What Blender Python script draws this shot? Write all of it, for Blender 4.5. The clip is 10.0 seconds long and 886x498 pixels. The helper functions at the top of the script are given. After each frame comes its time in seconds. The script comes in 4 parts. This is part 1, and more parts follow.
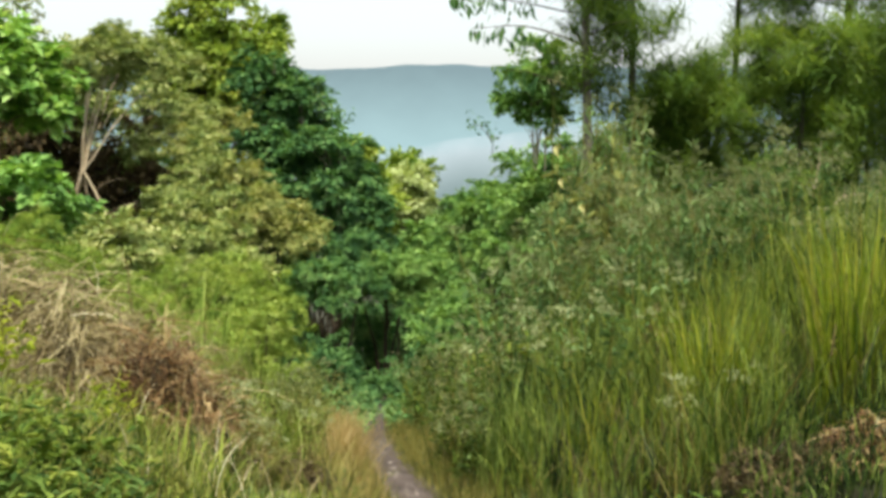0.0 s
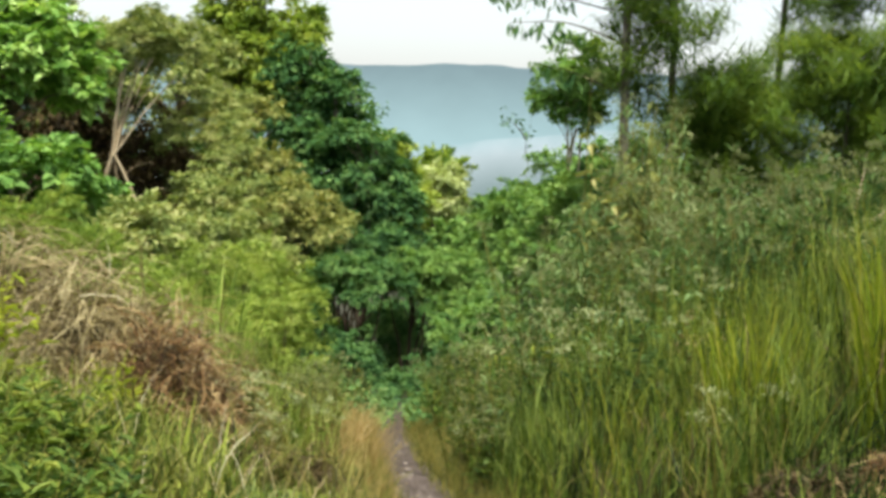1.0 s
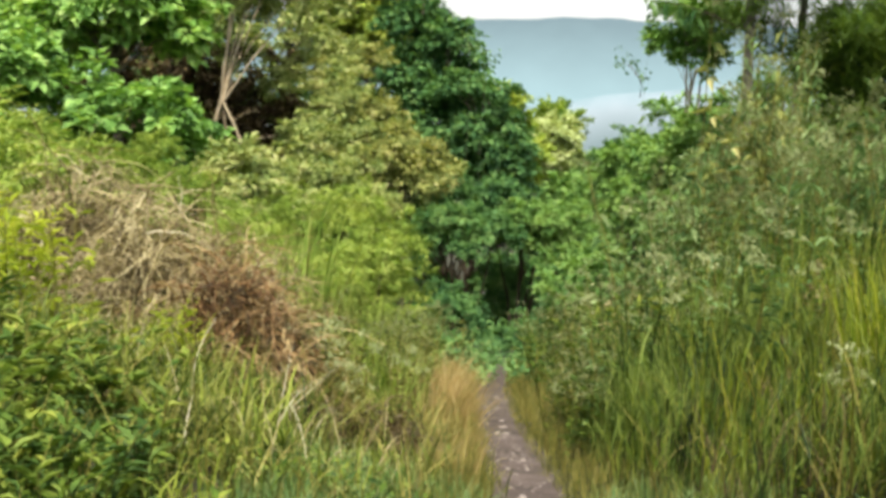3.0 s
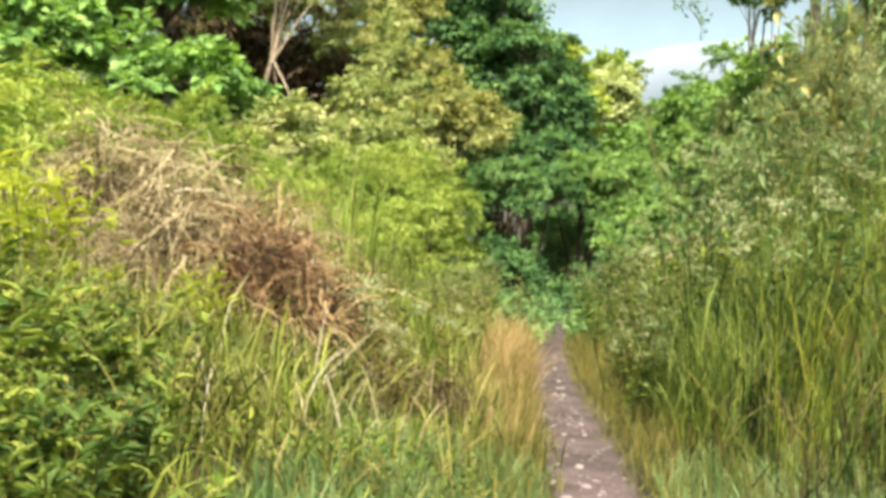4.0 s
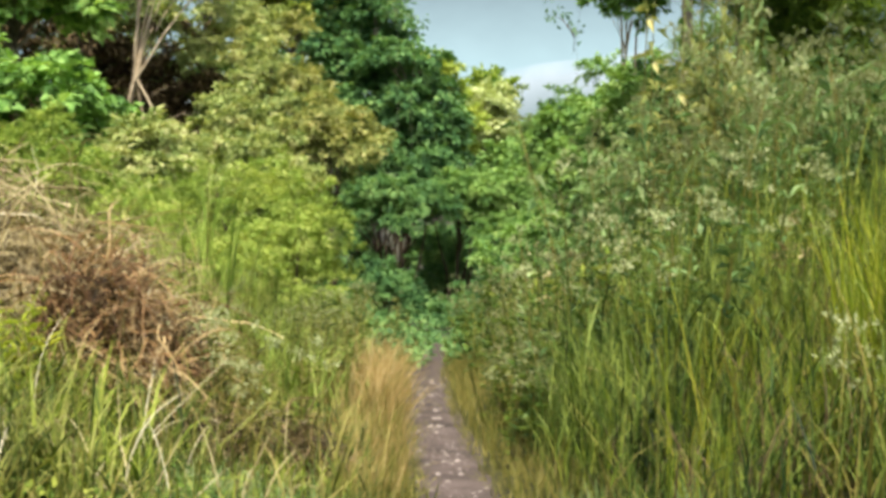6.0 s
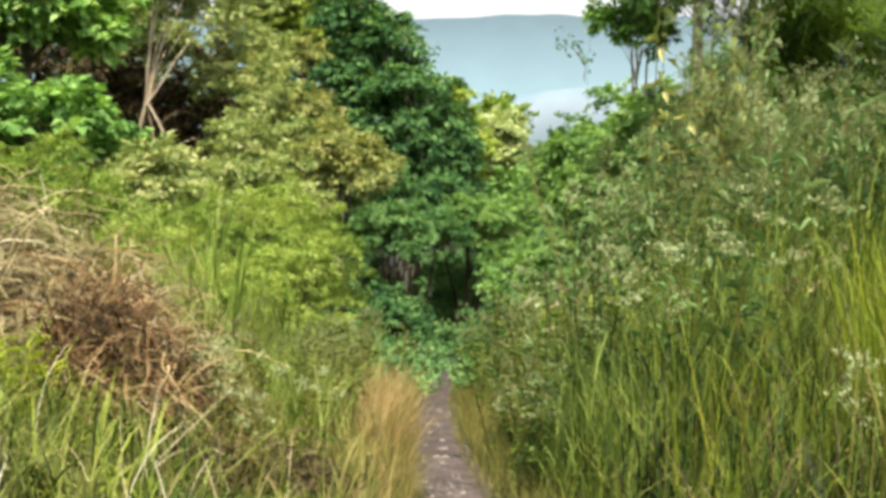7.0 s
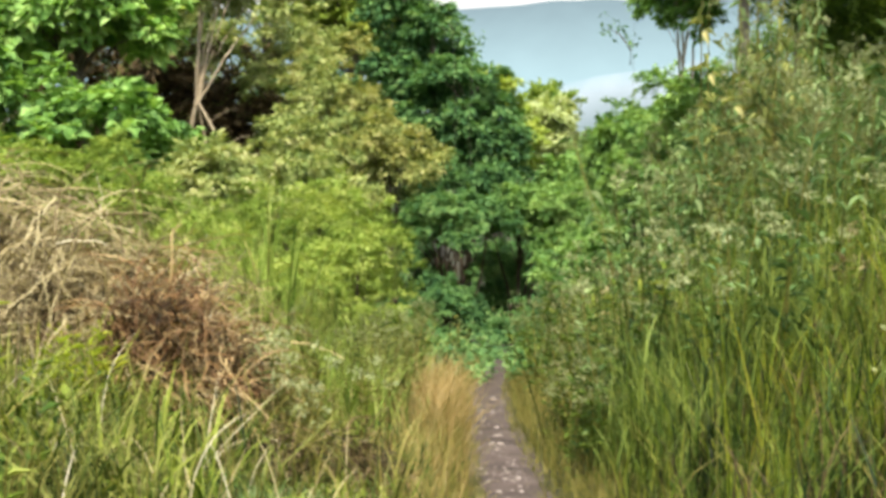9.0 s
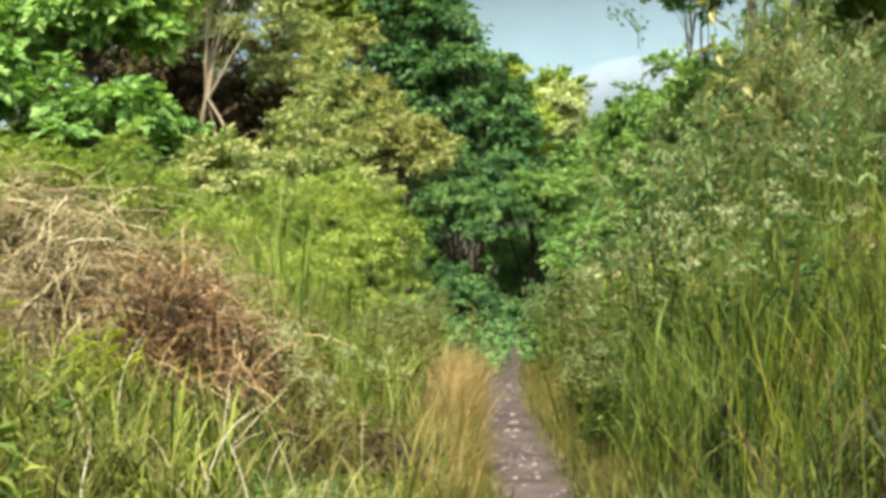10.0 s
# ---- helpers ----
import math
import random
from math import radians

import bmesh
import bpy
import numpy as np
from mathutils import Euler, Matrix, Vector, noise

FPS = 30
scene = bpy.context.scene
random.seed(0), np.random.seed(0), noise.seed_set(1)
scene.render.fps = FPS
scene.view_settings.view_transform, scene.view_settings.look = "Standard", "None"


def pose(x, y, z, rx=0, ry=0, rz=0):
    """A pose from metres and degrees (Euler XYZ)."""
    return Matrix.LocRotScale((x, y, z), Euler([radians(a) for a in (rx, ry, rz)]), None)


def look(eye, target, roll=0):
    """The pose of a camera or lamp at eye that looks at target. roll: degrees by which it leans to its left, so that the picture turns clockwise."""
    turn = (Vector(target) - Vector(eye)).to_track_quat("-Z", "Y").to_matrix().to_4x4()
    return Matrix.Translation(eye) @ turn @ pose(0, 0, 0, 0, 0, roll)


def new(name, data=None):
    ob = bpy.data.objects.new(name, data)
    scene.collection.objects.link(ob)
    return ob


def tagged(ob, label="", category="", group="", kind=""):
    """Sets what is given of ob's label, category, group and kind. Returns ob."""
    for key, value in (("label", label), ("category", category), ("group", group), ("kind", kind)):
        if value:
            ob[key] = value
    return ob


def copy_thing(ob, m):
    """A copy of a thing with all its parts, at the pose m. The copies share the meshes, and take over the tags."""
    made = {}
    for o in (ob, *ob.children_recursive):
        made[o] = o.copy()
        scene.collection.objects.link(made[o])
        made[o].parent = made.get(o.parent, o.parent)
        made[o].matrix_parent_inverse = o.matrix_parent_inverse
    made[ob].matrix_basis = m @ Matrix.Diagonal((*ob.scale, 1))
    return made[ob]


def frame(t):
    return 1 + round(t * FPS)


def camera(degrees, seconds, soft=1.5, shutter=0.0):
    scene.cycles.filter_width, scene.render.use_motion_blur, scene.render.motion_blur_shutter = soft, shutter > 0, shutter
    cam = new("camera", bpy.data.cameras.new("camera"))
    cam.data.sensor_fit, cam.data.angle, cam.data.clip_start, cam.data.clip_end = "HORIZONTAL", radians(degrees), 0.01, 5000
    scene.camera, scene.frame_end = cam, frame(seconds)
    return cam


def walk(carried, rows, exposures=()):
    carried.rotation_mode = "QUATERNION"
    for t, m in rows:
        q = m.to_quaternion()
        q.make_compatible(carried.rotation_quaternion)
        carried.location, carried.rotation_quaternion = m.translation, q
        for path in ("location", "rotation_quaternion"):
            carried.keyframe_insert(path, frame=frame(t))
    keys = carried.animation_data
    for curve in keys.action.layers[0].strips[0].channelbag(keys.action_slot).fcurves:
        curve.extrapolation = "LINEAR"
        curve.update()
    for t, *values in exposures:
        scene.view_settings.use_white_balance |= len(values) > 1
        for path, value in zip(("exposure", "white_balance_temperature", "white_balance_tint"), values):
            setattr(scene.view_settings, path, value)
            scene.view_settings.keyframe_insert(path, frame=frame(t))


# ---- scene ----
# ---- camera ----
cam = camera(43.0, 10.0, soft=3.8, shutter=0.4)
PATH = [
    (0, (0.000, 0.000, 1.519), (0.000, 1.987, 1.293), 0.00),
    (0.5, (0.026, 0.215, 1.485), (0.011, 2.204, 1.282), 1.49),
    (1, (0.046, 0.450, 1.423), (-0.007, 2.436, 1.195), 2.33),
    (1.5, (0.082, 0.700, 1.375), (0.027, 2.689, 1.181), 0.81),
    (2, (0.156, 1.012, 1.285), (0.081, 3.001, 1.088), -1.38),
    (2.5, (0.212, 1.197, 1.234), (-0.024, 3.167, 0.985), 0.93),
    (2.7, (0.192, 1.302, 1.196), (-0.051, 3.267, 0.915), 2.03),
    (3.8, (0.185, 1.903, 1.065), (-0.135, 3.842, 0.699), 0.80),
    (4, (0.211, 2.074, 1.019), (-0.144, 4.003, 0.629), 0.40),
    (4.5, (0.231, 2.450, 0.919), (-0.079, 4.366, 0.438), 0.82),
    (5, (0.223, 2.761, 0.866), (0.048, 4.716, 0.479), 0.33),
    (5.5, (0.235, 2.876, 0.863), (0.110, 4.837, 0.491), -0.15),
    (5.7, (0.248, 2.878, 0.883), (0.110, 4.838, 0.514), -0.25),
    (6.8, (0.248, 2.962, 0.907), (0.082, 4.931, 0.592), 0.82),
    (7, (0.260, 2.949, 0.916), (0.093, 4.918, 0.604), 0.52),
    (7.5, (0.262, 2.931, 0.917), (0.090, 4.900, 0.611), 0.01),
    (8, (0.270, 2.913, 0.913), (0.086, 4.881, 0.607), -0.37),
    (8.5, (0.278, 2.888, 0.915), (0.069, 4.852, 0.602), -0.70),
    (9, (0.291, 2.855, 0.922), (0.033, 4.811, 0.594), -1.52),
    (9.5, (0.309, 2.858, 0.920), (0.042, 4.811, 0.582), -2.57),
    (10, (0.320, 2.844, 0.922), (0.037, 4.794, 0.576), -3.16),
]
walk(cam, [(t, look(eye, target, roll)) for t, eye, target, roll in PATH],
     exposures=[(0.0, 0.33, 6500, 4), (2.7, 0.43, 6500, 5), (3.8, 0.97, 6700, 14), (4.0, 1.0, 6700, 14), (4.7, 1.1, 6700, 15), (5.5, 0.8, 6600, 12), (7.0, 0.66, 6500, 9), (10.0, 0.71, 6500, 9)])

# ---- world and sun: hazy morning, sun high behind the back ----
SUN_FROM = Vector((0.05, -0.38, 0.92)).normalized()
world = bpy.data.worlds.new("hazy_morning_sky")
scene.world = world
world.use_nodes = True
wt = world.node_tree
sky = wt.nodes.new("ShaderNodeTexSky")
sky.sky_type = "NISHITA"
sky.sun_disc = False
sky.sun_elevation = math.asin(SUN_FROM.z)
sky.sun_rotation = math.atan2(SUN_FROM.x, SUN_FROM.y)
sky.air_density, sky.dust_density, sky.ozone_density = 1.0, 4.0, 1.0
clear = wt.nodes["Background"]
clear.inputs["Strength"].default_value = 0.12
wt.links.new(sky.outputs["Color"], clear.inputs["Color"])
haze = wt.nodes.new("ShaderNodeBackground")
haze.inputs["Color"].default_value, haze.inputs["Strength"].default_value = (1.0, 0.97, 0.98, 1), 0.53
both = wt.nodes.new("ShaderNodeAddShader")
wt.links.new(clear.outputs[0], both.inputs[0])
wt.links.new(haze.outputs[0], both.inputs[1])
wt.links.new(both.outputs[0], wt.nodes["World Output"].inputs["Surface"])
sun_data = bpy.data.lights.new("sun", "SUN")
sun_data.energy, sun_data.angle, sun_data.color = 5.0, radians(2.0), (1.0, 0.93, 0.80)
new("sun", sun_data).matrix_world = look(SUN_FROM * 60, (0, 0, 0))

# ---- small tools ----
rng = np.random.default_rng(7)


def unit(v):
    return v / np.maximum(np.linalg.norm(v, axis=-1, keepdims=True), 1e-9)


def mesh_of(name, verts, faces, material, smooth=False):
    """A mesh from an array of places and an array of faces that all have the same number of corners."""
    verts, faces = np.asarray(verts, np.float32), np.asarray(faces, np.int32)
    me = bpy.data.meshes.new(name)
    me.vertices.add(len(verts))
    me.vertices.foreach_set("co", verts.ravel())
    me.loops.add(faces.size)
    me.loops.foreach_set("vertex_index", faces.ravel())
    me.polygons.add(len(faces))
    me.polygons.foreach_set("loop_start", np.arange(0, faces.size, faces.shape[1], dtype=np.int32))
    me.polygons.foreach_set("use_smooth", np.full(len(faces), smooth))
    me.update(calc_edges=True)
    me.validate()
    me.materials.append(material)
    return me


def part(name, geo, material, parent, label="", smooth=False, kind=""):
    ob = new(name, mesh_of(name, geo[0], geo[1], material, smooth))
    ob.parent = parent
    tagged(ob, label, kind=kind)
    return ob


def merge(geos):
    vs, fs, n = [], [], 0
    for v, f in geos:
        vs.append(v)
        fs.append(f + n)
        n += len(v)
    return np.concatenate(vs), np.concatenate(fs)


def thing(name, label, category, group="", kind=""):
    return tagged(new(name), label, category, group, kind)


def place(ob, x, y, turn=0.0, scale=1.0, sink=0.05):
    ob.matrix_basis = Matrix.LocRotScale((x, y, ground_z(x, y) - sink), Euler((0, 0, turn)), (scale,) * 3)
    return ob


def spot(x, y, turn=0.0, scale=1.0, tall=1.0, sink=0.05):
    return Matrix.LocRotScale((x, y, ground_z(x, y) - sink), Euler((0, 0, turn)), (scale, scale, scale * tall))


# ---- the lie of the land ----
PATH_Y = [-60, 0, 3, 6, 7.5, 10.2, 11.5, 14.1, 18.3, 22, 27, 40, 120]
PATH_X = [0, 0, 0.3, 0.2, 0.09, -0.2, -0.38, -0.74, -1.15, -1.37, -1.6, -2.1, -3.0]


def path_x(y):
    return np.interp(y, PATH_Y, PATH_X)


def ground_height(x, y):
    """A hillside that falls away along the trail, which runs in a shallow gully."""
    x, y = np.asarray(x, float), np.asarray(y, float)
    far = np.maximum(y - 110, 0)
    fall = -0.205 * np.minimum(y, 110) - 85 * (1 - np.exp(-far * 0.205 / 85))
    d = x - path_x(y)
    bank = np.where(d > 0, 0.45 * np.clip(d - 0.5, 0, 11), 0.3 * np.clip(-d - 0.6, 0, 14))
    bumps = 0.05 * np.sin(1.7 * x + 0.6 * y) * np.sin(1.3 * y - 0.5 * x) + 0.02 * np.sin(5.1 * x + 1.1) * np.sin(4.3 * y)
    return fall + bank + bumps * np.clip((np.abs(d) - 0.25) * 2, 0.15, 1)


def ground_z(x, y):
    return float(ground_height(x, y))


# ---- materials ----
def nodes_of(name):
    m = bpy.data.materials.new(name)
    m.use_nodes = True
    t = m.node_tree
    t.nodes.clear()
    return m, t, t.nodes.new("ShaderNodeOutputMaterial")


def ramp(t, fac, stops):
    r = t.nodes.new("ShaderNodeValToRGB")
    while len(r.color_ramp.elements) < len(stops):
        r.color_ramp.elements.new(0.5)
    for e, (p, c) in zip(r.color_ramp.elements, stops):
        e.position, e.color = p, (*c, 1)
    t.links.new(fac, r.inputs["Fac"])
    return r.outputs["Color"]


def noise_of(t, scale, detail=3.0, space="Object"):
    co = t.nodes.new("ShaderNodeTexCoord")
    n = t.nodes.new("ShaderNodeTexNoise")
    n.inputs["Scale"].default_value, n.inputs["Detail"].default_value = scale, detail
    t.links.new(co.outputs[space], n.inputs["Vector"])
    return n.outputs["Fac"]


def math_node(t, op, a, b):
    n = t.nodes.new("ShaderNodeMath")
    n.operation = op
    for i, v in enumerate((a, b)):
        if isinstance(v, (int, float)):
            n.inputs[i].default_value = v
        else:
            t.links.new(v, n.inputs[i])
    return n.outputs[0]


def mixed(t, kind, fac, a, b):
    n = t.nodes.new("ShaderNodeMix")
    n.data_type, n.blend_type = "RGBA", kind
    for socket, v in ((n.inputs["Factor"], fac), (n.inputs["A"], a), (n.inputs["B"], b)):
        if isinstance(v, (int, float)):
            socket.default_value = v
        elif isinstance(v, tuple):
            socket.default_value = (*v, 1)
        else:
            t.links.new(v, socket)
    return n.outputs["Result"]


def leaf_material(name, colours, through_light=0.35, patch=0.8, rough=0.55, gloss=0.14, each=0.32):
    """Thin plant tissue: every leaf has its own tone out of the given ones, in patches and from plant to plant."""
    m, t, out = nodes_of(name)
    geo = t.nodes.new("ShaderNodeNewGeometry")
    info = t.nodes.new("ShaderNodeObjectInfo")
    wide = noise_of(t, patch)
    fac = math_node(t, "ADD", math_node(t, "MULTIPLY", geo.outputs["Random Per Island"], each),
                    math_node(t, "MULTIPLY", math_node(t, "SUBTRACT", wide, 0.26 + 0.2 * (each - 0.3)), 1.35))
    fac = math_node(t, "ADD", fac, math_node(t, "MULTIPLY", math_node(t, "SUBTRACT", info.outputs["Random"], 0.5), 0.18))
    n = len(colours)
    colour = ramp(t, fac, [(0.12 + 0.76 * i / (n - 1), c) for i, c in enumerate(colours)])
    grain = noise_of(t, 60.0, 2.0)
    colour = mixed(t, "MULTIPLY", 1.0, colour, ramp(t, grain, [(0.3, (0.78, 0.78, 0.78)), (0.7, (1.15, 1.15, 1.15))]))
    p = t.nodes.new("ShaderNodeBsdfPrincipled")
    p.inputs["Roughness"].default_value = rough
    p.inputs["Specular IOR Level"].default_value = gloss
    t.links.new(colour, p.inputs["Base Color"])
    tr = t.nodes.new("ShaderNodeBsdfTranslucent")
    t.links.new(mixed(t, "MULTIPLY", 1.0, colour, (1.15, 1.1, 0.5)), tr.inputs["Color"])
    mix = t.nodes.new("ShaderNodeMixShader")
    mix.inputs["Fac"].default_value = through_light
    t.links.new(p.outputs[0], mix.inputs[1])
    t.links.new(tr.outputs[0], mix.inputs[2])
    t.links.new(mix.outputs[0], out.inputs["Surface"])
    return m


def solid_material(name, colours, scale, rough=0.9, bump=0.3, fine=40.0):
    m, t, out = nodes_of(name)
    info = t.nodes.new("ShaderNodeObjectInfo")
    wide, thin = noise_of(t, scale, 5.0), noise_of(t, fine, 4.0)
    fac = math_node(t, "ADD", math_node(t, "MULTIPLY", wide, 0.65), math_node(t, "MULTIPLY", thin, 0.35))
    fac = math_node(t, "ADD", fac, math_node(t, "MULTIPLY", math_node(t, "SUBTRACT", info.outputs["Random"], 0.5), 0.2))
    n = len(colours)
    colour = ramp(t, fac, [(0.3 + 0.4 * i / max(n - 1, 1), c) for i, c in enumerate(colours)])
    p = t.nodes.new("ShaderNodeBsdfPrincipled")
    p.inputs["Roughness"].default_value = rough
    p.inputs["Specular IOR Level"].default_value = 0.2
    t.links.new(colour, p.inputs["Base Color"])
    b = t.nodes.new("ShaderNodeBump")
    b.inputs["Strength"].default_value, b.inputs["Distance"].default_value = bump, 0.03
    t.links.new(fac, b.inputs["Height"])
    t.links.new(b.outputs[0], p.inputs["Normal"])
    t.links.new(p.outputs[0], out.inputs["Surface"])
    return m


M_GROUND = solid_material("soil_and_litter", [(0.014, 0.012, 0.007), (0.026, 0.026, 0.011), (0.042, 0.038, 0.017)], 0.9)
M_TRAIL = solid_material("trodden_earth", [(0.028, 0.022, 0.019), (0.063, 0.048, 0.041), (0.12, 0.093, 0.081)], 2.6, bump=1.0, fine=34.0)
M_STONE = solid_material("pale_stone", [(0.14, 0.115, 0.1), (0.22, 0.185, 0.165), (0.33, 0.29, 0.26)], 6.0, rough=0.8)
M_BARK = solid_material("grey_brown_bark", [(0.065, 0.055, 0.04), (0.14, 0.12, 0.09), (0.24, 0.21, 0.17)], 3.0, bump=0.7)
M_PALE_BARK = solid_material("pale_bark", [(0.24, 0.18, 0.115), (0.4, 0.32, 0.21), (0.54, 0.45, 0.32)], 4.0, bump=0.4)
M_TWIG = solid_material("dark_twigs", [(0.05, 0.035, 0.025), (0.10, 0.075, 0.05)], 5.0)

L_BROAD = leaf_material("broad_green_leaf", [(0.055, 0.13, 0.03), (0.14, 0.28, 0.062), (0.29, 0.48, 0.125), (0.5, 0.66, 0.24)], patch=1.6)
L_OLIVE = leaf_material("olive_leaf", [(0.058, 0.1, 0.03), (0.145, 0.21, 0.06), (0.27, 0.34, 0.105), (0.41, 0.455, 0.17), (0.53, 0.53, 0.26)], 0.28, patch=2.2, each=0.45)
L_TAN = leaf_material("tan_olive_leaf", [(0.07, 0.1, 0.028), (0.18, 0.22, 0.06), (0.34, 0.365, 0.11), (0.56, 0.53, 0.24)], 0.28, patch=2.2, each=0.5)
L_LIME = leaf_material("yellow_green_leaf", [(0.07, 0.13, 0.02), (0.17, 0.26, 0.042), (0.315, 0.415, 0.085), (0.49, 0.55, 0.16)], 0.34, patch=2.4, each=0.45)
L_DARK = leaf_material("dark_green_leaf", [(0.03, 0.088, 0.036), (0.07, 0.17, 0.054), (0.155, 0.29, 0.088), (0.31, 0.45, 0.155)], 0.28, patch=1.8)
L_DOME = leaf_material("sunlit_crown_leaf", [(0.07, 0.145, 0.026), (0.17, 0.265, 0.042), (0.32, 0.42, 0.07), (0.52, 0.58, 0.14)], 0.4, patch=0.45)
L_GOLD = leaf_material("pale_yellow_leaf", [(0.15, 0.22, 0.065), (0.31, 0.39, 0.14), (0.49, 0.56, 0.26), (0.66, 0.7, 0.43)], 0.35, patch=0.35)
L_YELLOW = leaf_material("yellow_leaf", [(0.16, 0.23, 0.022), (0.35, 0.44, 0.042), (0.52, 0.57, 0.08), (0.64, 0.66, 0.15)], 0.42, patch=2.0)
L_SOFT = leaf_material("fresh_green_leaf", [(0.055, 0.135, 0.04), (0.125, 0.25, 0.064), (0.235, 0.38, 0.1), (0.38, 0.52, 0.17)], 0.32, patch=1.8)
L_NEEDLE = leaf_material("drooping_needle", [(0.048, 0.1, 0.024), (0.1, 0.18, 0.037), (0.18, 0.272, 0.052), (0.29, 0.38, 0.088)], 0.5)
L_WEED = leaf_material("weed_leaf", [(0.042, 0.09, 0.03), (0.1, 0.185, 0.06), (0.2, 0.315, 0.112), (0.37, 0.47, 0.22)], 0.3, patch=1.6, each=0.45)
L_SEED = leaf_material("buff_seed_head", [(0.11, 0.14, 0.05), (0.18, 0.21, 0.085), (0.28, 0.3, 0.14), (0.42, 0.42, 0.24)], 0.3)
L_WHITE = leaf_material("white_florets", [(0.19, 0.24, 0.1), (0.35, 0.39, 0.19), (0.54, 0.56, 0.34)], 0.25)
L_MEADOW = leaf_material("meadow_grass_blade", [(0.018, 0.036, 0.005), (0.058, 0.1, 0.011), (0.14, 0.195, 0.021), (0.28, 0.335, 0.055)], 0.3, patch=1.8, each=0.85)
# Near-black tones put the shade between blades into the blade colour.
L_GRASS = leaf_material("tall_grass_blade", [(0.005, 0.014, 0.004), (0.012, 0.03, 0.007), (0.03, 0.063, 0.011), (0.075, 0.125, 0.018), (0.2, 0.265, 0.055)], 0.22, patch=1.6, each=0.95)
L_BRIGHT = leaf_material("bright_grass_blade", [(0.105, 0.175, 0.013), (0.2, 0.275, 0.022), (0.31, 0.36, 0.035), (0.4, 0.36, 0.06)], 0.45, each=0.6)
L_BANK = leaf_material("bank_grass_blade", [(0.018, 0.03, 0.007), (0.05, 0.08, 0.013), (0.12, 0.155, 0.028), (0.29, 0.31, 0.08)], 0.25, patch=1.8, each=0.9)
L_VERGE = leaf_material("fine_verge_grass", [(0.045, 0.058, 0.011), (0.095, 0.108, 0.021), (0.175, 0.172, 0.038), (0.28, 0.245, 0.073)], 0.2, patch=1.4, each=0.7)
L_STRAW = leaf_material("orange_straw", [(0.19, 0.13, 0.045), (0.3, 0.21, 0.075), (0.42, 0.31, 0.125), (0.49, 0.4, 0.21)], 0.3, each=0.6)
L_DEAD = leaf_material("dead_brown_stalk", [(0.05, 0.038, 0.02), (0.15, 0.115, 0.056), (0.31, 0.255, 0.125), (0.52, 0.45, 0.25)], 0.2, patch=1.8, each=0.8)
L_RUST = leaf_material("rust_brown_stalk", [(0.04, 0.023, 0.011), (0.13, 0.07, 0.032), (0.28, 0.165, 0.07), (0.5, 0.38, 0.19)], 0.2, patch=1.8, each=0.8)
# Dark brown for dead stalks, with the shade of gaps put into the tone.
L_BROWN = leaf_material("dark_stalk_and_gap_shade", [(0.02, 0.016, 0.008), (0.05, 0.038, 0.018), (0.11, 0.08, 0.036), (0.22, 0.165, 0.08)], 0.1, patch=1.5, each=0.6)
L_STALK = leaf_material("pale_dry_stalk", [(0.2, 0.155, 0.085), (0.32, 0.265, 0.15), (0.45, 0.4, 0.25), (0.56, 0.52, 0.36)], 0.15, patch=1.5, each=0.7)
L_HERB = leaf_material("leafy_herb", [(0.026, 0.06, 0.014), (0.065, 0.125, 0.02), (0.145, 0.21, 0.03), (0.3, 0.34, 0.06)], 0.2, patch=2.0, each=0.5)


# ---- plant geometry ----
def leaf_geo(pos, axis, up, length, width, droop=0.15):
    """Leaves as two folded halves about a midrib."""
    n = len(pos)
    axis = unit(axis)
    side = unit(np.cross(axis, up))
    top = np.cross(side, axis)
    L, W = (np.broadcast_to(np.asarray(v, float), (n,))[:, None] for v in (length, width))
    mid = pos + axis * L * 0.45
    v = np.stack([pos, mid + side * W / 2 + top * W * 0.16, pos + axis * L - top * L * droop, mid - side * W / 2 + top * W * 0.16], 1)
    base = 4 * np.arange(n)[:, None]
    f = np.concatenate([base + [0, 1, 2], base + [0, 2, 3]])
    return v.reshape(-1, 3), f


def blade_geo(root, heading, height, width, lean, bend, steps=4, twist=None):
    """Grass blades: strips that rise, lean along their heading and arch over."""
    n = len(root)
    h, w, ln, bd = (np.broadcast_to(np.asarray(v, float), (n,)) for v in (height, width, lean, bend))
    s = np.linspace(0, 1, steps)
    out = np.stack([np.cos(heading), np.sin(heading), np.zeros(n)], -1)
    face = heading + (rng.uniform(-1.2, 1.2, n) if twist is None else twist)
    side = np.stack([-np.sin(face), np.cos(face), np.zeros(n)], -1)
    ang = ln[:, None] + bd[:, None] * s[None] ** 1.6
    step = h[:, None] / (steps - 1)
    run = np.concatenate([np.zeros((n, 1)), np.cumsum(np.sin(ang[:, :-1]) * step, 1)], 1)
    rise = np.concatenate([np.zeros((n, 1)), np.cumsum(np.cos(ang[:, :-1]) * step, 1)], 1)
    c = root[:, None] + out[:, None] * run[..., None] + np.array([0, 0, 1.0]) * rise[..., None]
    half = (w[:, None] / 2 * np.maximum(1 - s[None] ** 2.2, 0.0))[..., None] * side[:, None]
    v = np.stack([c - half, c + half], 2).reshape(n, -1, 3)
    v = np.concatenate([v[:, :-2], c[:, -1:]], 1)
    per = 2 * (steps - 1) + 1
    tri = []
    for k in range(steps - 2):
        a = 2 * k
        tri += [[a, a + 1, a + 3], [a, a + 3, a + 2]]
    tri.append([per - 3, per - 2, per - 1])
    f = (per * np.arange(n)[:, None, None] + np.array(tri)[None]).reshape(-1, 3)
    return v.reshape(-1, 3), f


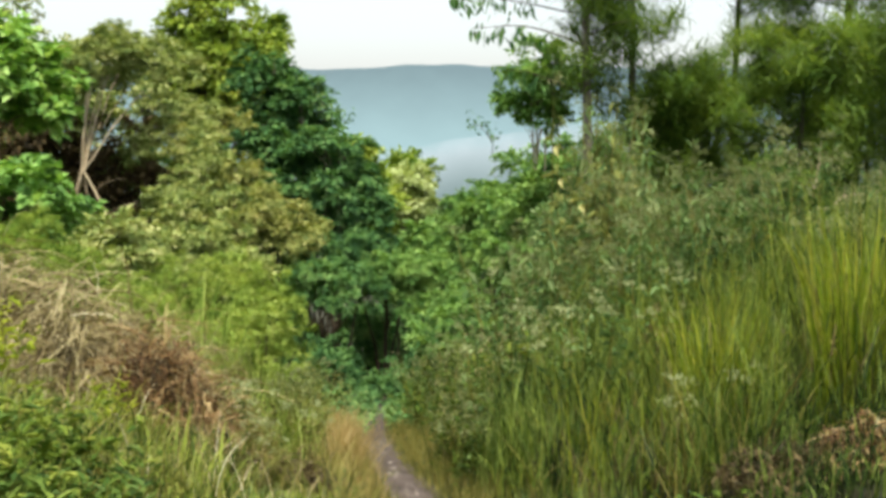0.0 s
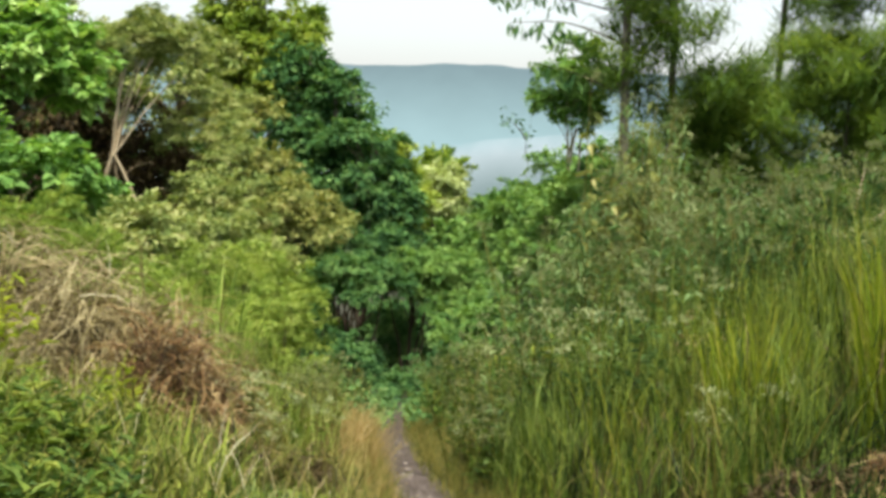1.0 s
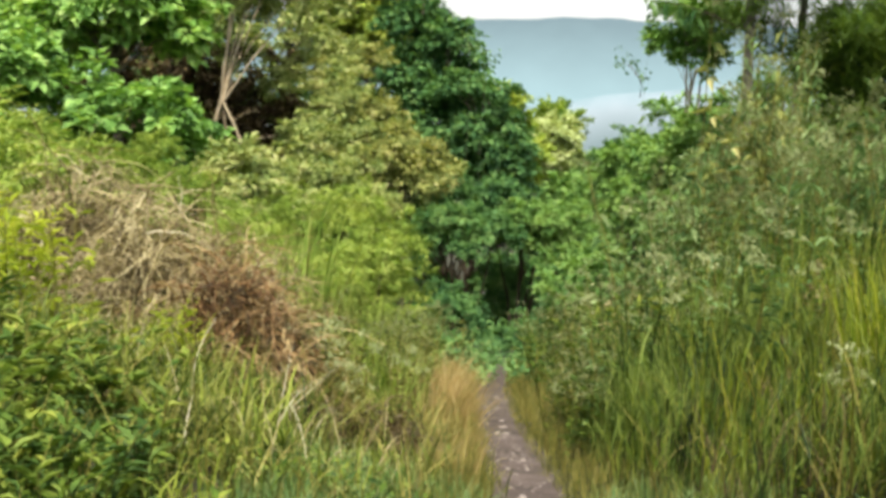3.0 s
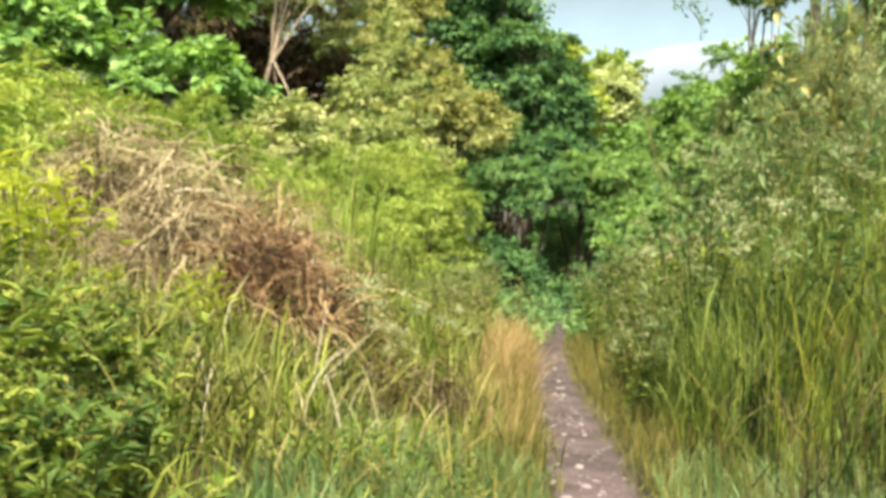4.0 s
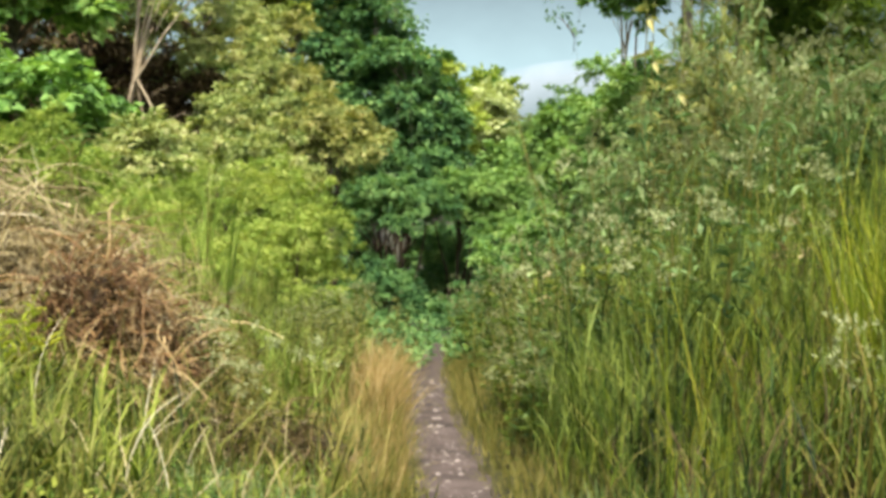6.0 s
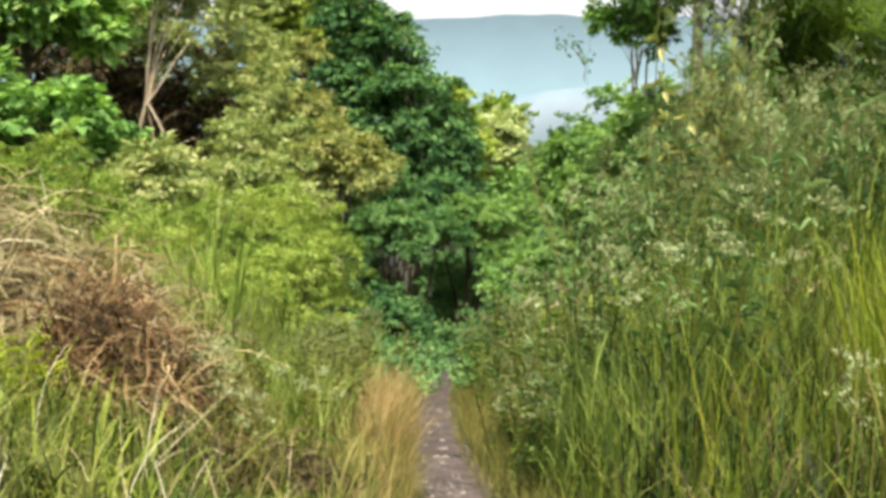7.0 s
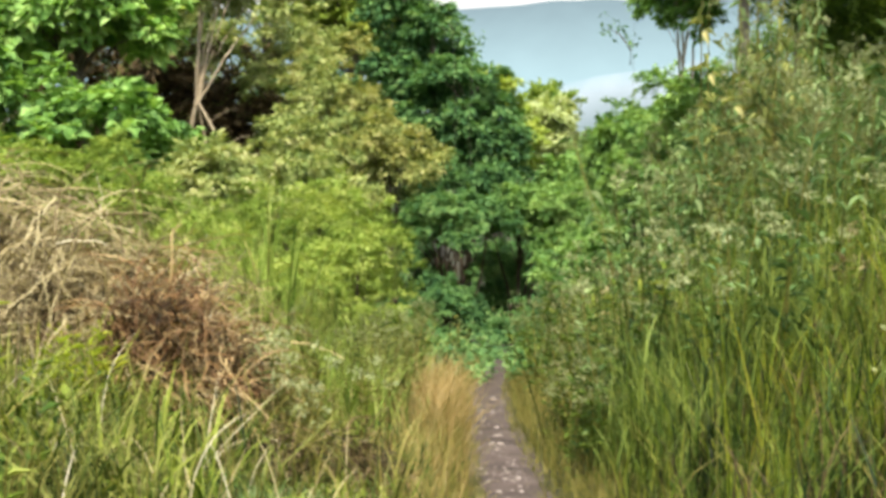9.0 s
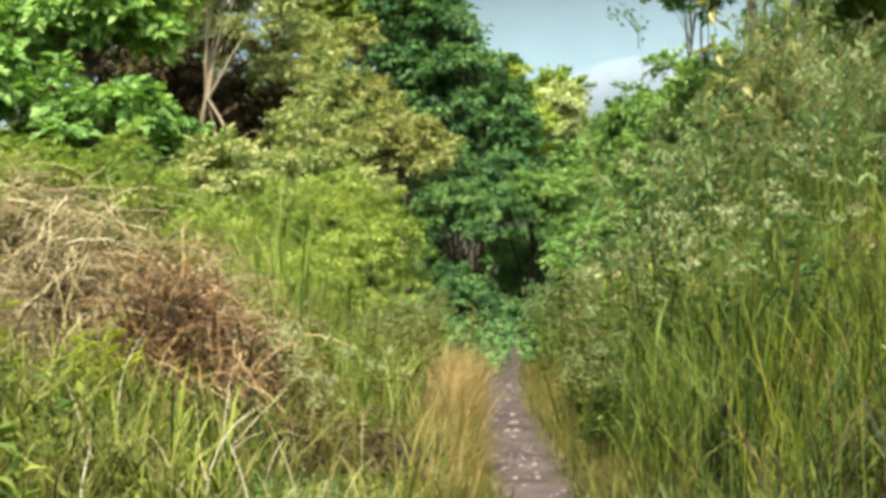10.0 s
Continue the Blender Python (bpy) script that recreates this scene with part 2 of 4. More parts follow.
def tube_geo(points, radii, sides=6):
    """A tapering limb along a line of places."""
    p = np.asarray(points, float)
    r = np.broadcast_to(np.asarray(radii, float), (len(p),))
    tang = unit(np.gradient(p, axis=0))
    ref = np.where(np.abs(tang[:, 2:3]) > 0.9, [[1.0, 0, 0]], [[0, 0, 1.0]])
    a = unit(np.cross(tang, ref))
    b = np.cross(tang, a)
    th = np.linspace(0, 2 * np.pi, sides, endpoint=False)
    v = p[:, None] + r[:, None, None] * (np.cos(th)[None, :, None] * a[:, None] + np.sin(th)[None, :, None] * b[:, None])
    i, j = np.meshgrid(np.arange(len(p) - 1), np.arange(sides), indexing="ij")
    k = (j + 1) % sides
    f = np.stack([i * sides + j, i * sides + k, (i + 1) * sides + k, (i + 1) * sides + j], -1).reshape(-1, 4)
    return v.reshape(-1, 3), f


def limb(start, end, r0, r1, wobble=0.08, steps=6, sides=6):
    s = np.linspace(0, 1, steps)[:, None]
    start, end = np.asarray(start, float), np.asarray(end, float)
    length = np.linalg.norm(end - start)
    off = np.cumsum(rng.normal(0, wobble * length / steps, (steps, 3)), 0)
    off -= off[:1] + s * (off[-1:] - off[:1]) * 0.5
    sag = np.array([0, 0, 1.0]) * (np.sin(np.pi * s) * length * 0.06)
    return tube_geo(start + s * (end - start) + off + sag, (r0 + (r1 - r0) * s[:, 0]), sides)


def lobes_of(size, base, count, low=-0.35):
    """Centres and radii of the clumps that make up a crown."""
    size = np.asarray(size, float)
    d = unit(rng.normal(size=(count * 4, 3)))
    d = d[d[:, 2] > low][:count]
    reach = rng.uniform(0.35, 0.82, (len(d), 1))
    c = d * size * reach + [0, 0, base]
    r = rng.uniform(0.12, 0.31, len(d)) * size.min()
    return c, r, d


def crown_geo(size, base, lobes, leaves, leaf, slim=0.5, low=-0.35, spread=0.7, droop=0.2, flat=0.35):
    """A crown of leafy sprays: each is a flat fan that reaches outwards from a lobe and hangs at its tip, with gaps between the layers."""
    c, r, d = lobes_of(size, base, lobes, low)
    per = 30
    n = leaves // per + 1
    which = rng.choice(len(c), n, p=r**2 / (r**2).sum())
    out = unit(rng.normal(size=(n, 3)) + d[which] * 0.7 + [0, 0, 0.35])
    start = c[which] + out * r[which, None] * rng.uniform(0.2, 0.85, (n, 1))
    reach = np.maximum(r[which] * rng.uniform(0.5, 1.15, n), leaf * 2.6)
    way = unit(out * [1, 1, 0.4] + rng.normal(0, 0.16, (n, 3)))
    side = unit(np.cross(way, [0, 0, 1.0]))
    k = np.repeat(np.arange(n), per)[:leaves]
    s = rng.uniform(0, 1, leaves) ** 0.8
    lat = rng.uniform(-1, 1, leaves) * (1 - 0.6 * s)
    pos = start[k] + way[k] * (s * reach[k])[:, None] + side[k] * (lat * 0.42 * reach[k])[:, None] + rng.normal(0, leaf * 0.22, (leaves, 3))
    pos[:, 2] -= 0.3 * s**2 * reach[k]
    axis = unit(way[k] * 0.8 + side[k] * np.sign(lat)[:, None] * 0.6 + rng.normal(0, spread * 0.55, (leaves, 3)) + [0, 0, -0.2])
    up = unit(out[k] * 0.4 + [0, 0, flat + 0.6] + rng.normal(0, 0.28, (leaves, 3)))
    ln = leaf * rng.uniform(0.65, 1.3, leaves)
    return leaf_geo(pos, axis, up, ln, ln * slim * rng.uniform(0.8, 1.2, leaves), droop), c, r


def make_shrub(name, label, size, material, leaves, leaf, lobes=16, slim=0.5, height=None, stems=5, bark=None, category="shrub", group="", low=-0.5, deep=None):
    """A shrub: several stems from the ground and a leafy crown of uneven clumps."""
    ob = thing(name, label, category, group)
    top = height or size[2] * 1.7
    size = (size[0], size[1], deep or size[2])
    base = max(top - size[2], size[2] * 0.6)
    crown, c, r = crown_geo(size, base, lobes, leaves, leaf, slim, low)
    for i in range(stems):
        k = c[rng.integers(0, len(c))]
        foot = np.append(rng.normal(0, 0.08 * size[0], 2), -0.1)
        part("stem", limb(foot, k, 0.018 * top ** 0.8 + 0.006, 0.006, 0.1, 6, 5), bark or M_TWIG, ob, smooth=True)
    for i in range(min(len(c), 8)):
        part("branch", limb((0, 0, base * 0.55), c[i], 0.014 + 0.003 * top, 0.004, 0.12, 5, 4), bark or M_TWIG, ob)
    part("foliage", crown, material, ob, kind="stuff")
    return ob


def make_tree(name, label, height, size, material, leaves, leaf, trunk_r, lobes=24, slim=0.5, bark=None, low=-0.4, droop=0.2, spread=0.7, category="tree", group=""):
    """A tree: tapered trunk, limbs out to the clumps, and the crown."""
    ob = thing(name, label, category, group)
    base = height - size[2]
    crown, c, r = crown_geo(size, base, lobes, leaves, leaf, slim, low, spread, droop)
    tall = np.array([[0, 0, -0.3], [0.1, 0.02, height * 0.25], [-0.08, 0.1, height * 0.5], [0.05, 0, height * 0.72], [0, 0, height * 0.9]]) * [trunk_r * 4, trunk_r * 4, 1]
    part("trunk", tube_geo(tall, trunk_r * np.array([1.25, 1, 0.8, 0.5, 0.15]), 8), bark or M_BARK, ob, smooth=True)
    for i in range(len(c)):
        h = np.clip(c[i, 2] - rng.uniform(0.15, 0.4) * height * 0.5, height * 0.2, height * 0.8)
        part("limb", limb((0, 0, h), c[i], trunk_r * 0.4, trunk_r * 0.08, 0.1, 5, 5), bark or M_BARK, ob)
    part("crown", crown, material, ob, kind="stuff")
    return ob


def scatter(count, x0, x1, y0, y1):
    """Places beside the trail, x measured from its middle line."""
    y = rng.uniform(y0, y1, count)
    return path_x(y) + rng.uniform(x0, x1, count), y


def grass_stuff(name, label, x, y, height, width, material, lean=0.12, bend=0.9, steps=4, kind="stuff", sink=0.03):
    root = np.stack([x, y, ground_height(x, y) - sink], -1)
    n = len(x)
    geo = blade_geo(root, rng.uniform(0, 2 * np.pi, n), height, width, np.abs(rng.normal(0, lean, n)), np.abs(rng.normal(bend * 0.6, bend * 0.5, n)), steps)
    return tagged(new(name, mesh_of(name, geo[0], geo[1], material)), label, "grass", kind=kind)


def tuft_geo(count, radius, height, width, lean, bend, steps=5):
    a, r = rng.uniform(0, 2 * np.pi, count), radius * np.sqrt(rng.uniform(0, 1, count))
    root = np.stack([r * np.cos(a), r * np.sin(a), np.zeros(count) - 0.03], -1)
    return blade_geo(root, a + rng.normal(0, 0.7, count), height * rng.uniform(0.55, 1.1, count), width * rng.uniform(0.7, 1.3, count),
                     np.abs(rng.normal(lean, lean * 0.6, count)), np.abs(rng.normal(bend, bend * 0.6, count)), steps)


# ---- ground, trail, far hills, mist ----
def spaced(limit, near, fine):
    """Grid lines that are dense near and sparse far off."""
    a = list(np.arange(0, near, fine))
    while a[-1] < limit:
        a.append(a[-1] * 1.18 + fine)
    return np.array(a)


gx = spaced(4200, 12, 0.22)
gx = np.concatenate([-gx[:0:-1], gx]) - 0.5
gy = spaced(4200, 34, 0.25)
gy = np.concatenate([-spaced(300, 6, 0.6)[:0:-1], gy])
X, Y = np.meshgrid(gx, gy, indexing="ij")
i, j = np.meshgrid(np.arange(len(gx) - 1), np.arange(len(gy) - 1), indexing="ij")
quads = np.stack([i * len(gy) + j, (i + 1) * len(gy) + j, (i + 1) * len(gy) + j + 1, i * len(gy) + j + 1], -1).reshape(-1, 4)
tagged(new("ground", mesh_of("ground", np.stack([X, Y, ground_height(X, Y)], -1).reshape(-1, 3), quads, M_GROUND, True)),
       "dark soil and leaf litter on a falling hillside", "ground", kind="structure")

ty = np.arange(-3, 30, 0.12)
tu = np.linspace(-1, 1, 11)
half = 0.34 + 0.03 * np.sin(1.1 * ty) + 0.02 * np.sin(2.7 * ty + 1)
TX = path_x(ty)[:, None] + half[:, None] * tu[None] * (1 + 0.06 * np.sin(5.3 * ty[:, None] + 3 * np.sign(tu)[None]))
TY = np.repeat(ty[:, None], len(tu), 1)
TZ = ground_height(TX, TY) + 0.012 - 0.02 * (1 - tu[None] ** 2) + 0.006 * np.sin(19 * TX + 7 * TY) * np.sin(13 * TY)
TZ = np.maximum(TZ, ground_height(TX, TY) + 0.005) - 0.03 * (np.abs(tu)[None] > 0.99)
i, j = np.meshgrid(np.arange(len(ty) - 1), np.arange(len(tu) - 1), indexing="ij")
quads = np.stack([i * len(tu) + j, i * len(tu) + j + 1, (i + 1) * len(tu) + j + 1, (i + 1) * len(tu) + j], -1).reshape(-1, 4)
trail = tagged(new("trail", mesh_of("trail", np.stack([TX, TY, TZ], -1).reshape(-1, 3), quads, M_TRAIL, True)),
               "narrow trodden earth footpath, purplish brown and stony", "footpath", kind="structure")


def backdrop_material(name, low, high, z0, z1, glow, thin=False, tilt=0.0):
    """Far land that glows: morning haze and sky light are painted into its colour."""
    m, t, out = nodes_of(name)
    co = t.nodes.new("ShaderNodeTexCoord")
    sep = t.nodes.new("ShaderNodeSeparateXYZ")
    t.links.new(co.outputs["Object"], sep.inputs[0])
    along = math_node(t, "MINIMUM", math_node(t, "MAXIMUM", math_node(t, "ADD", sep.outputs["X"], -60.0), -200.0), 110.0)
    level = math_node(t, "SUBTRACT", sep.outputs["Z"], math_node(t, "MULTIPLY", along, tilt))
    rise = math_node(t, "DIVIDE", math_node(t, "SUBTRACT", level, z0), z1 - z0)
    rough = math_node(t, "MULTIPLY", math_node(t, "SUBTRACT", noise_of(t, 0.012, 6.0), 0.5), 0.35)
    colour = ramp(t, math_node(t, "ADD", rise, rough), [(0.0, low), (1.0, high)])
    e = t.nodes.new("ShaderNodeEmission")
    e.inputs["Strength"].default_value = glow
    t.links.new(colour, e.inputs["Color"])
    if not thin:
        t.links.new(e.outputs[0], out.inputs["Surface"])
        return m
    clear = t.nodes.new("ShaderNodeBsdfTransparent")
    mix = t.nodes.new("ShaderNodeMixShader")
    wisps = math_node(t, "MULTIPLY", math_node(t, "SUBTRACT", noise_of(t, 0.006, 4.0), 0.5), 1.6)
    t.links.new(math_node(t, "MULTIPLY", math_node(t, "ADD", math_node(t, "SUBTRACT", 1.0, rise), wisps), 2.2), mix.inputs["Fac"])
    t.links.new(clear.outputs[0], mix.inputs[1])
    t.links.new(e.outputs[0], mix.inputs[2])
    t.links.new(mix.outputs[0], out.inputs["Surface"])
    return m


def ridge(name, label, y, x0, x1, foot, top, material, bumps, depth=300.0, tilt=0.0):
    xs = np.linspace(x0, x1, 160)
    crest = top + bumps * (np.sin(xs * 0.006 + 1) + 0.55 * np.sin(xs * 0.017 + 2.3) + 0.22 * np.sin(xs * 0.05) + 0.10 * np.sin(xs * 0.13 + 1)) + tilt * np.clip(xs - 60, -200, 110)
    vs = np.linspace(0, 1, 14)
    V = np.stack([np.repeat(xs[:, None], 14, 1), y + depth * vs[None] + 8 * np.sin(xs[:, None] * 0.05 + vs[None] * 9),
                  foot + (crest[:, None] - foot) * vs[None] ** 0.85], -1).reshape(-1, 3)
    i, j = np.meshgrid(np.arange(159), np.arange(13), indexing="ij")
    q = np.stack([i * 14 + j, (i + 1) * 14 + j, (i + 1) * 14 + j + 1, i * 14 + j + 1], -1).reshape(-1, 4)
    return tagged(new(name, mesh_of(name, V, q, material, True)), label, "mountain", kind="structure")


# Air haze is put into the ridge's glowing colour, paler towards the foot.
M_FAR = backdrop_material("haze_painted_mountain", (0.38, 0.53, 0.57), (0.235, 0.32, 0.355), -40, 120, 1.0)
# The mist sheet emits pale light of its own, brighter towards its top.
M_MIST = backdrop_material("glowing_valley_mist", (0.24, 0.31, 0.32), (0.64, 0.72, 0.78), -90, -12, 1.0, True, 0.16)
ridge("backdrop_mountain", "long wooded mountain ridge with blue-grey haze put into its colour", 2300, -2600, 2600, -140, 124, M_FAR, 5.0)
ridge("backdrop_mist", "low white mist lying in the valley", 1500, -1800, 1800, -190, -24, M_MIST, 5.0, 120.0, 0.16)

# ---- far trees down the gully ----
place(make_tree("sunlit_tree", "tall tree with a domed yellow-green sunlit crown", 23.0, (5.0, 4.0, 7.0), L_DOME, 32000, 0.4, 0.3, 110, low=-0.6), -13.9, 72.9)
place(make_tree("dark_tree", "dense dark green tree below a domed crown", 17.6, (3.2, 3.0, 7.0), L_DARK, 14000, 0.36, 0.25, 52, group="dark trees"), -9.2, 62.0)
place(make_tree("dark_tree", "dense dark green tree in the gully", 15.4, (3.2, 3.2, 6.0), L_DARK, 13000, 0.36, 0.22, 46, group="dark trees"), -7.6, 61.0, 1.0)
place(make_tree("dark_tree", "shorter dark green tree in the gully", 13.4, (2.8, 2.8, 5.4), L_DARK, 12000, 0.34, 0.2, 40, group="dark trees"), -5.4, 58.5, 2.0)
place(make_tree("yellow_tree", "tree with pale yellow sunlit leaves", 17.0, (2.6, 2.4, 3.0), L_GOLD, 7000, 0.5, 0.2, 30, low=-0.8), -3.3, 92.0)
place(make_tree("light_green_tree", "light green tree above a yellow one", 20.6, (2.7, 2.6, 5.5), L_DOME, 8000, 0.5, 0.22, 36, low=-0.95), -3.4, 99.0, 2.0)
place(make_tree("light_green_tree", "light green tree beside a yellow one", 18.6, (3.0, 2.8, 6.5), L_DOME, 9000, 0.5, 0.22, 40, low=-0.95), -6.6, 86.8)
place(make_shrub("dark_bush", "dark green bush overhanging the trail", (2.4, 2.0, 2.4), L_DARK, 15000, 0.17, 34, height=6.4, group="dark bushes"), -4.2, 41.9)
place(make_shrub("dark_bush", "fresh green bush on thin stems over a dark hollow", (1.3, 1.8, 0.9), L_SOFT, 9000, 0.14, 30, height=4.9, group="dark bushes"), -2.0, 39.5, 1.3)
place(make_shrub("dark_bush", "dark green bush with hanging leaves by the hollow", (1.6, 1.8, 1.0), L_DARK, 10000, 0.14, 30, height=4.5, group="dark bushes"), -3.6, 37.6, 2.3)
place(make_shrub("dark_bush", "dark green bush inside the hollow", (1.3, 1.0, 1.3), L_DARK, 8000, 0.13, 30, height=2.6, group="dark bushes", low=-0.9), -5.3, 38.8, 0.4)
place(make_shrub("dark_bush", "low dark green bush inside the hollow", (0.9, 0.7, 0.9), L_DARK, 5000, 0.11, 24, height=1.7, group="dark bushes", low=-0.9), -4.4, 36.4, 1.4)
place(make_shrub("dark_bush", "low dark green bush behind thin stems", (1.7, 1.4, 1.6), L_DARK, 11000, 0.14, 34, height=3.0, group="dark bushes", low=-0.9), -2.6, 41.0, 2.6)
place(make_shrub("dark_bush", "dark green bush filling the gully floor", (2.0, 1.8, 3.0), L_DARK, 11000, 0.18, 30, height=5.4, group="dark bushes"), -2.3, 46.0, 0.6)
place(make_shrub("dark_bush", "low dark green bush beside the trail", (1.7, 1.6, 0.9), L_DARK, 10000, 0.14, 30, height=3.9, group="dark bushes"), -4.0, 34.1, 2.1)
place(make_shrub("soft_bush", "fresh green bush on the far bank", (1.9, 1.7, 3.2), L_SOFT, 9000, 0.18, 32, height=7.4, group="fresh green bushes"), -0.4, 49.6)
place(make_shrub("soft_bush", "fresh green rounded bush above the trail", (2.0, 1.7, 2.6), L_SOFT, 9000, 0.16, 28, height=4.7, group="fresh green bushes"), 0.9, 43.4)
place(make_shrub("soft_bush", "fresh green bush by the trail", (1.4, 1.4, 1.9), L_SOFT, 8000, 0.12, 26, height=3.6, group="fresh green bushes"), 0.2, 34.1)
place(make_shrub("soft_bush", "pale green rounded bush beyond the hollow", (1.5, 1.3, 1.5), L_SOFT, 9000, 0.14, 30, height=4.9, group="fresh green bushes"), -0.75, 39.0)
place(make_shrub("soft_bush", "fresh green bush with dark gaps", (1.8, 1.7, 2.6), L_SOFT, 9000, 0.17, 32, height=6.4, group="fresh green bushes"), 2.9, 37.2)
place(make_shrub("soft_bush", "fresh green bush against the mist", (1.7, 1.5, 2.8), L_SOFT, 9000, 0.18, 32, height=7.8, group="fresh green bushes"), 1.6, 49.6)
place(make_shrub("soft_bush", "green bush under tall thin trees", (0.95, 0.9, 1.7), L_SOFT, 7000, 0.13, 24, height=4.2, group="fresh green bushes"), 1.95, 22.6)
place(make_shrub("soft_bush", "green bush hiding the feet of thin stems", (0.9, 0.8, 1.4), L_SOFT, 6000, 0.13, 24, height=3.9, group="fresh green bushes"), 1.4, 23.2, 2.0)
place(make_shrub("soft_bush", "grey-green bush below thin trees", (0.9, 0.8, 1.2), L_WEED, 5000, 0.12, 22, height=3.2, group="fresh green bushes"), 2.5, 20.6, 1.0)
place(make_shrub("soft_bush", "dark green bush under tall thin trees", (1.3, 1.2, 2.0), L_DARK, 7000, 0.15, 26, height=4.7, group="fresh green bushes"), 3.1, 26.4)
place(make_shrub("soft_bush", "green bush against the mist", (1.2, 1.1, 1.9), L_SOFT, 6500, 0.16, 26, height=5.3, group="fresh green bushes"), 1.2, 30.0)

place(make_shrub("soft_bush", "low dark green bush where the trail disappears", (0.75, 0.7, 0.9), L_DARK, 3000, 0.11, 14, height=1.75, group="fresh green bushes"), -2.75, 26.2)
place(make_shrub("soft_bush", "low green bush closing over the trail", (0.9, 0.7, 0.8), L_DARK, 3000, 0.12, 14, height=1.4, group="fresh green bushes"), -1.3, 29.5, 1.0)
place(make_shrub("dark_bush", "low dark green bush beside the trail", (0.8, 0.7, 0.9), L_DARK, 3000, 0.12, 14, height=1.6, group="dark bushes"), -0.2, 25.5, 1.0)
place(make_shrub("dark_bush", "dark green bush beside the trail", (1.0, 0.9, 0.8), L_DARK, 5000, 0.12, 22, height=1.5, group="dark bushes"), -3.7, 30.2, 3.0)
place(make_shrub("soft_bush", "fresh green bush close beside the trail", (1.2, 1.0, 1.4), L_SOFT, 6000, 0.12, 24, height=2.6, group="fresh green bushes"), 0.5, 28.5, 3.0)

# ---- trees of the right-hand slope ----
slim = make_tree("slim_tree", "slim young tree of three thin stems with a bright green crown", 7.3, (0.8, 0.75, 1.25), L_BROAD, 6000, 0.14, 0.03, 24, low=-0.9, bark=M_PALE_BARK)
for foot, end in (((0.05, 0.05, -0.1), (-0.3, 0.1, 6.3)), ((0.08, -0.04, -0.1), (0.32, 0.0, 6.2))):
    part("trunk", limb(foot, end, 0.036, 0.018, 0.04, 9, 6), M_PALE_BARK, slim, smooth=True)
place(slim, 2.06, 24.8)


def needle_tree(label, height, radius, trunk_r, strands, low):
    """A tall tree whose twigs hang in long drooping needles."""
    ob = thing("needle_tree", label, "tree", "needle trees")
    tall = np.array([[0, 0, -0.3], [0.05, 0.02, height * 0.3], [-0.05, 0.06, height * 0.6], [0, 0, height]])
    part("trunk", tube_geo(tall, trunk_r * np.array([1.2, 1, 0.75, 0.2]), 8), M_BARK, ob, smooth=True)
    tips = []
    for k in range(34):
        h = rng.uniform(low, height * 0.95)
        a = rng.uniform(0, 2 * np.pi)
        reach = radius * rng.uniform(0.45, 1.0) * (1.15 - 0.6 * h / height)
        end = np.array([np.cos(a) * reach, np.sin(a) * reach, h + rng.uniform(-0.1, 0.5)])
        part("limb", limb((0, 0, h - 0.2), end, trunk_r * 0.22, 0.008, 0.12, 6, 5), M_BARK, ob)
        for s in np.linspace(0.35, 1.05, 6):
            tips.append(np.array([0, 0, h]) * (1 - s) + end * s + rng.normal(0, 0.12, 3))
    tips = np.array(tips)
    strands = strands * 2
    root = tips[rng.integers(0, len(tips), strands)] + rng.normal(0, 0.15, (strands, 3))
    geo = blade_geo(root, rng.uniform(0, 2 * np.pi, strands), rng.uniform(0.22, 0.6, strands), rng.uniform(0.016, 0.04, strands), rng.uniform(0.7, 2.2, strands), rng.uniform(0.3, 1.1, strands), 3)
    part("foliage", geo, L_NEEDLE, ob, kind="stuff")
    return ob


place(needle_tree("tall straight tree with dark drooping needle foliage", 11.5, 1.5, 0.095, 5500, 5.0), 2.75, 21.7)
place(needle_tree("tall reddish-trunked tree with drooping needles", 12.0, 2.0, 0.085, 9500, 3.4), 3.9, 23.2, 1.1)
place(needle_tree("tall thin tree among drooping needle trees", 12.0, 2.4, 0.09, 9500, 3.8), 7.2, 27.9, 2.4)
place(needle_tree("tall dark tree with drooping needles", 11.0, 2.6, 0.09, 9000, 3.4), 8.8, 24.8, 3.3)
place(needle_tree("young dark needle tree, bushy to the ground", 5.0, 1.9, 0.06, 5500, 1.0), 5.2, 24.4, 0.4)
place(needle_tree("young olive needle tree, bushy to the ground", 4.0, 2.3, 0.06, 6000, 0.7), 7.0, 22.0, 1.9)
place(needle_tree("dark needle tree in shade", 4.3, 2.3, 0.07, 5000, 0.8), 8.6, 28.6, 5.0)
place(needle_tree("dark needle tree in shade", 4.9, 2.2, 0.07, 5000, 0.8), 5.6, 29.8, 5.9)
place(needle_tree("young olive needle tree in weeds", 3.7, 1.9, 0.06, 5000, 0.5), 9.2, 20.5, 0.9)


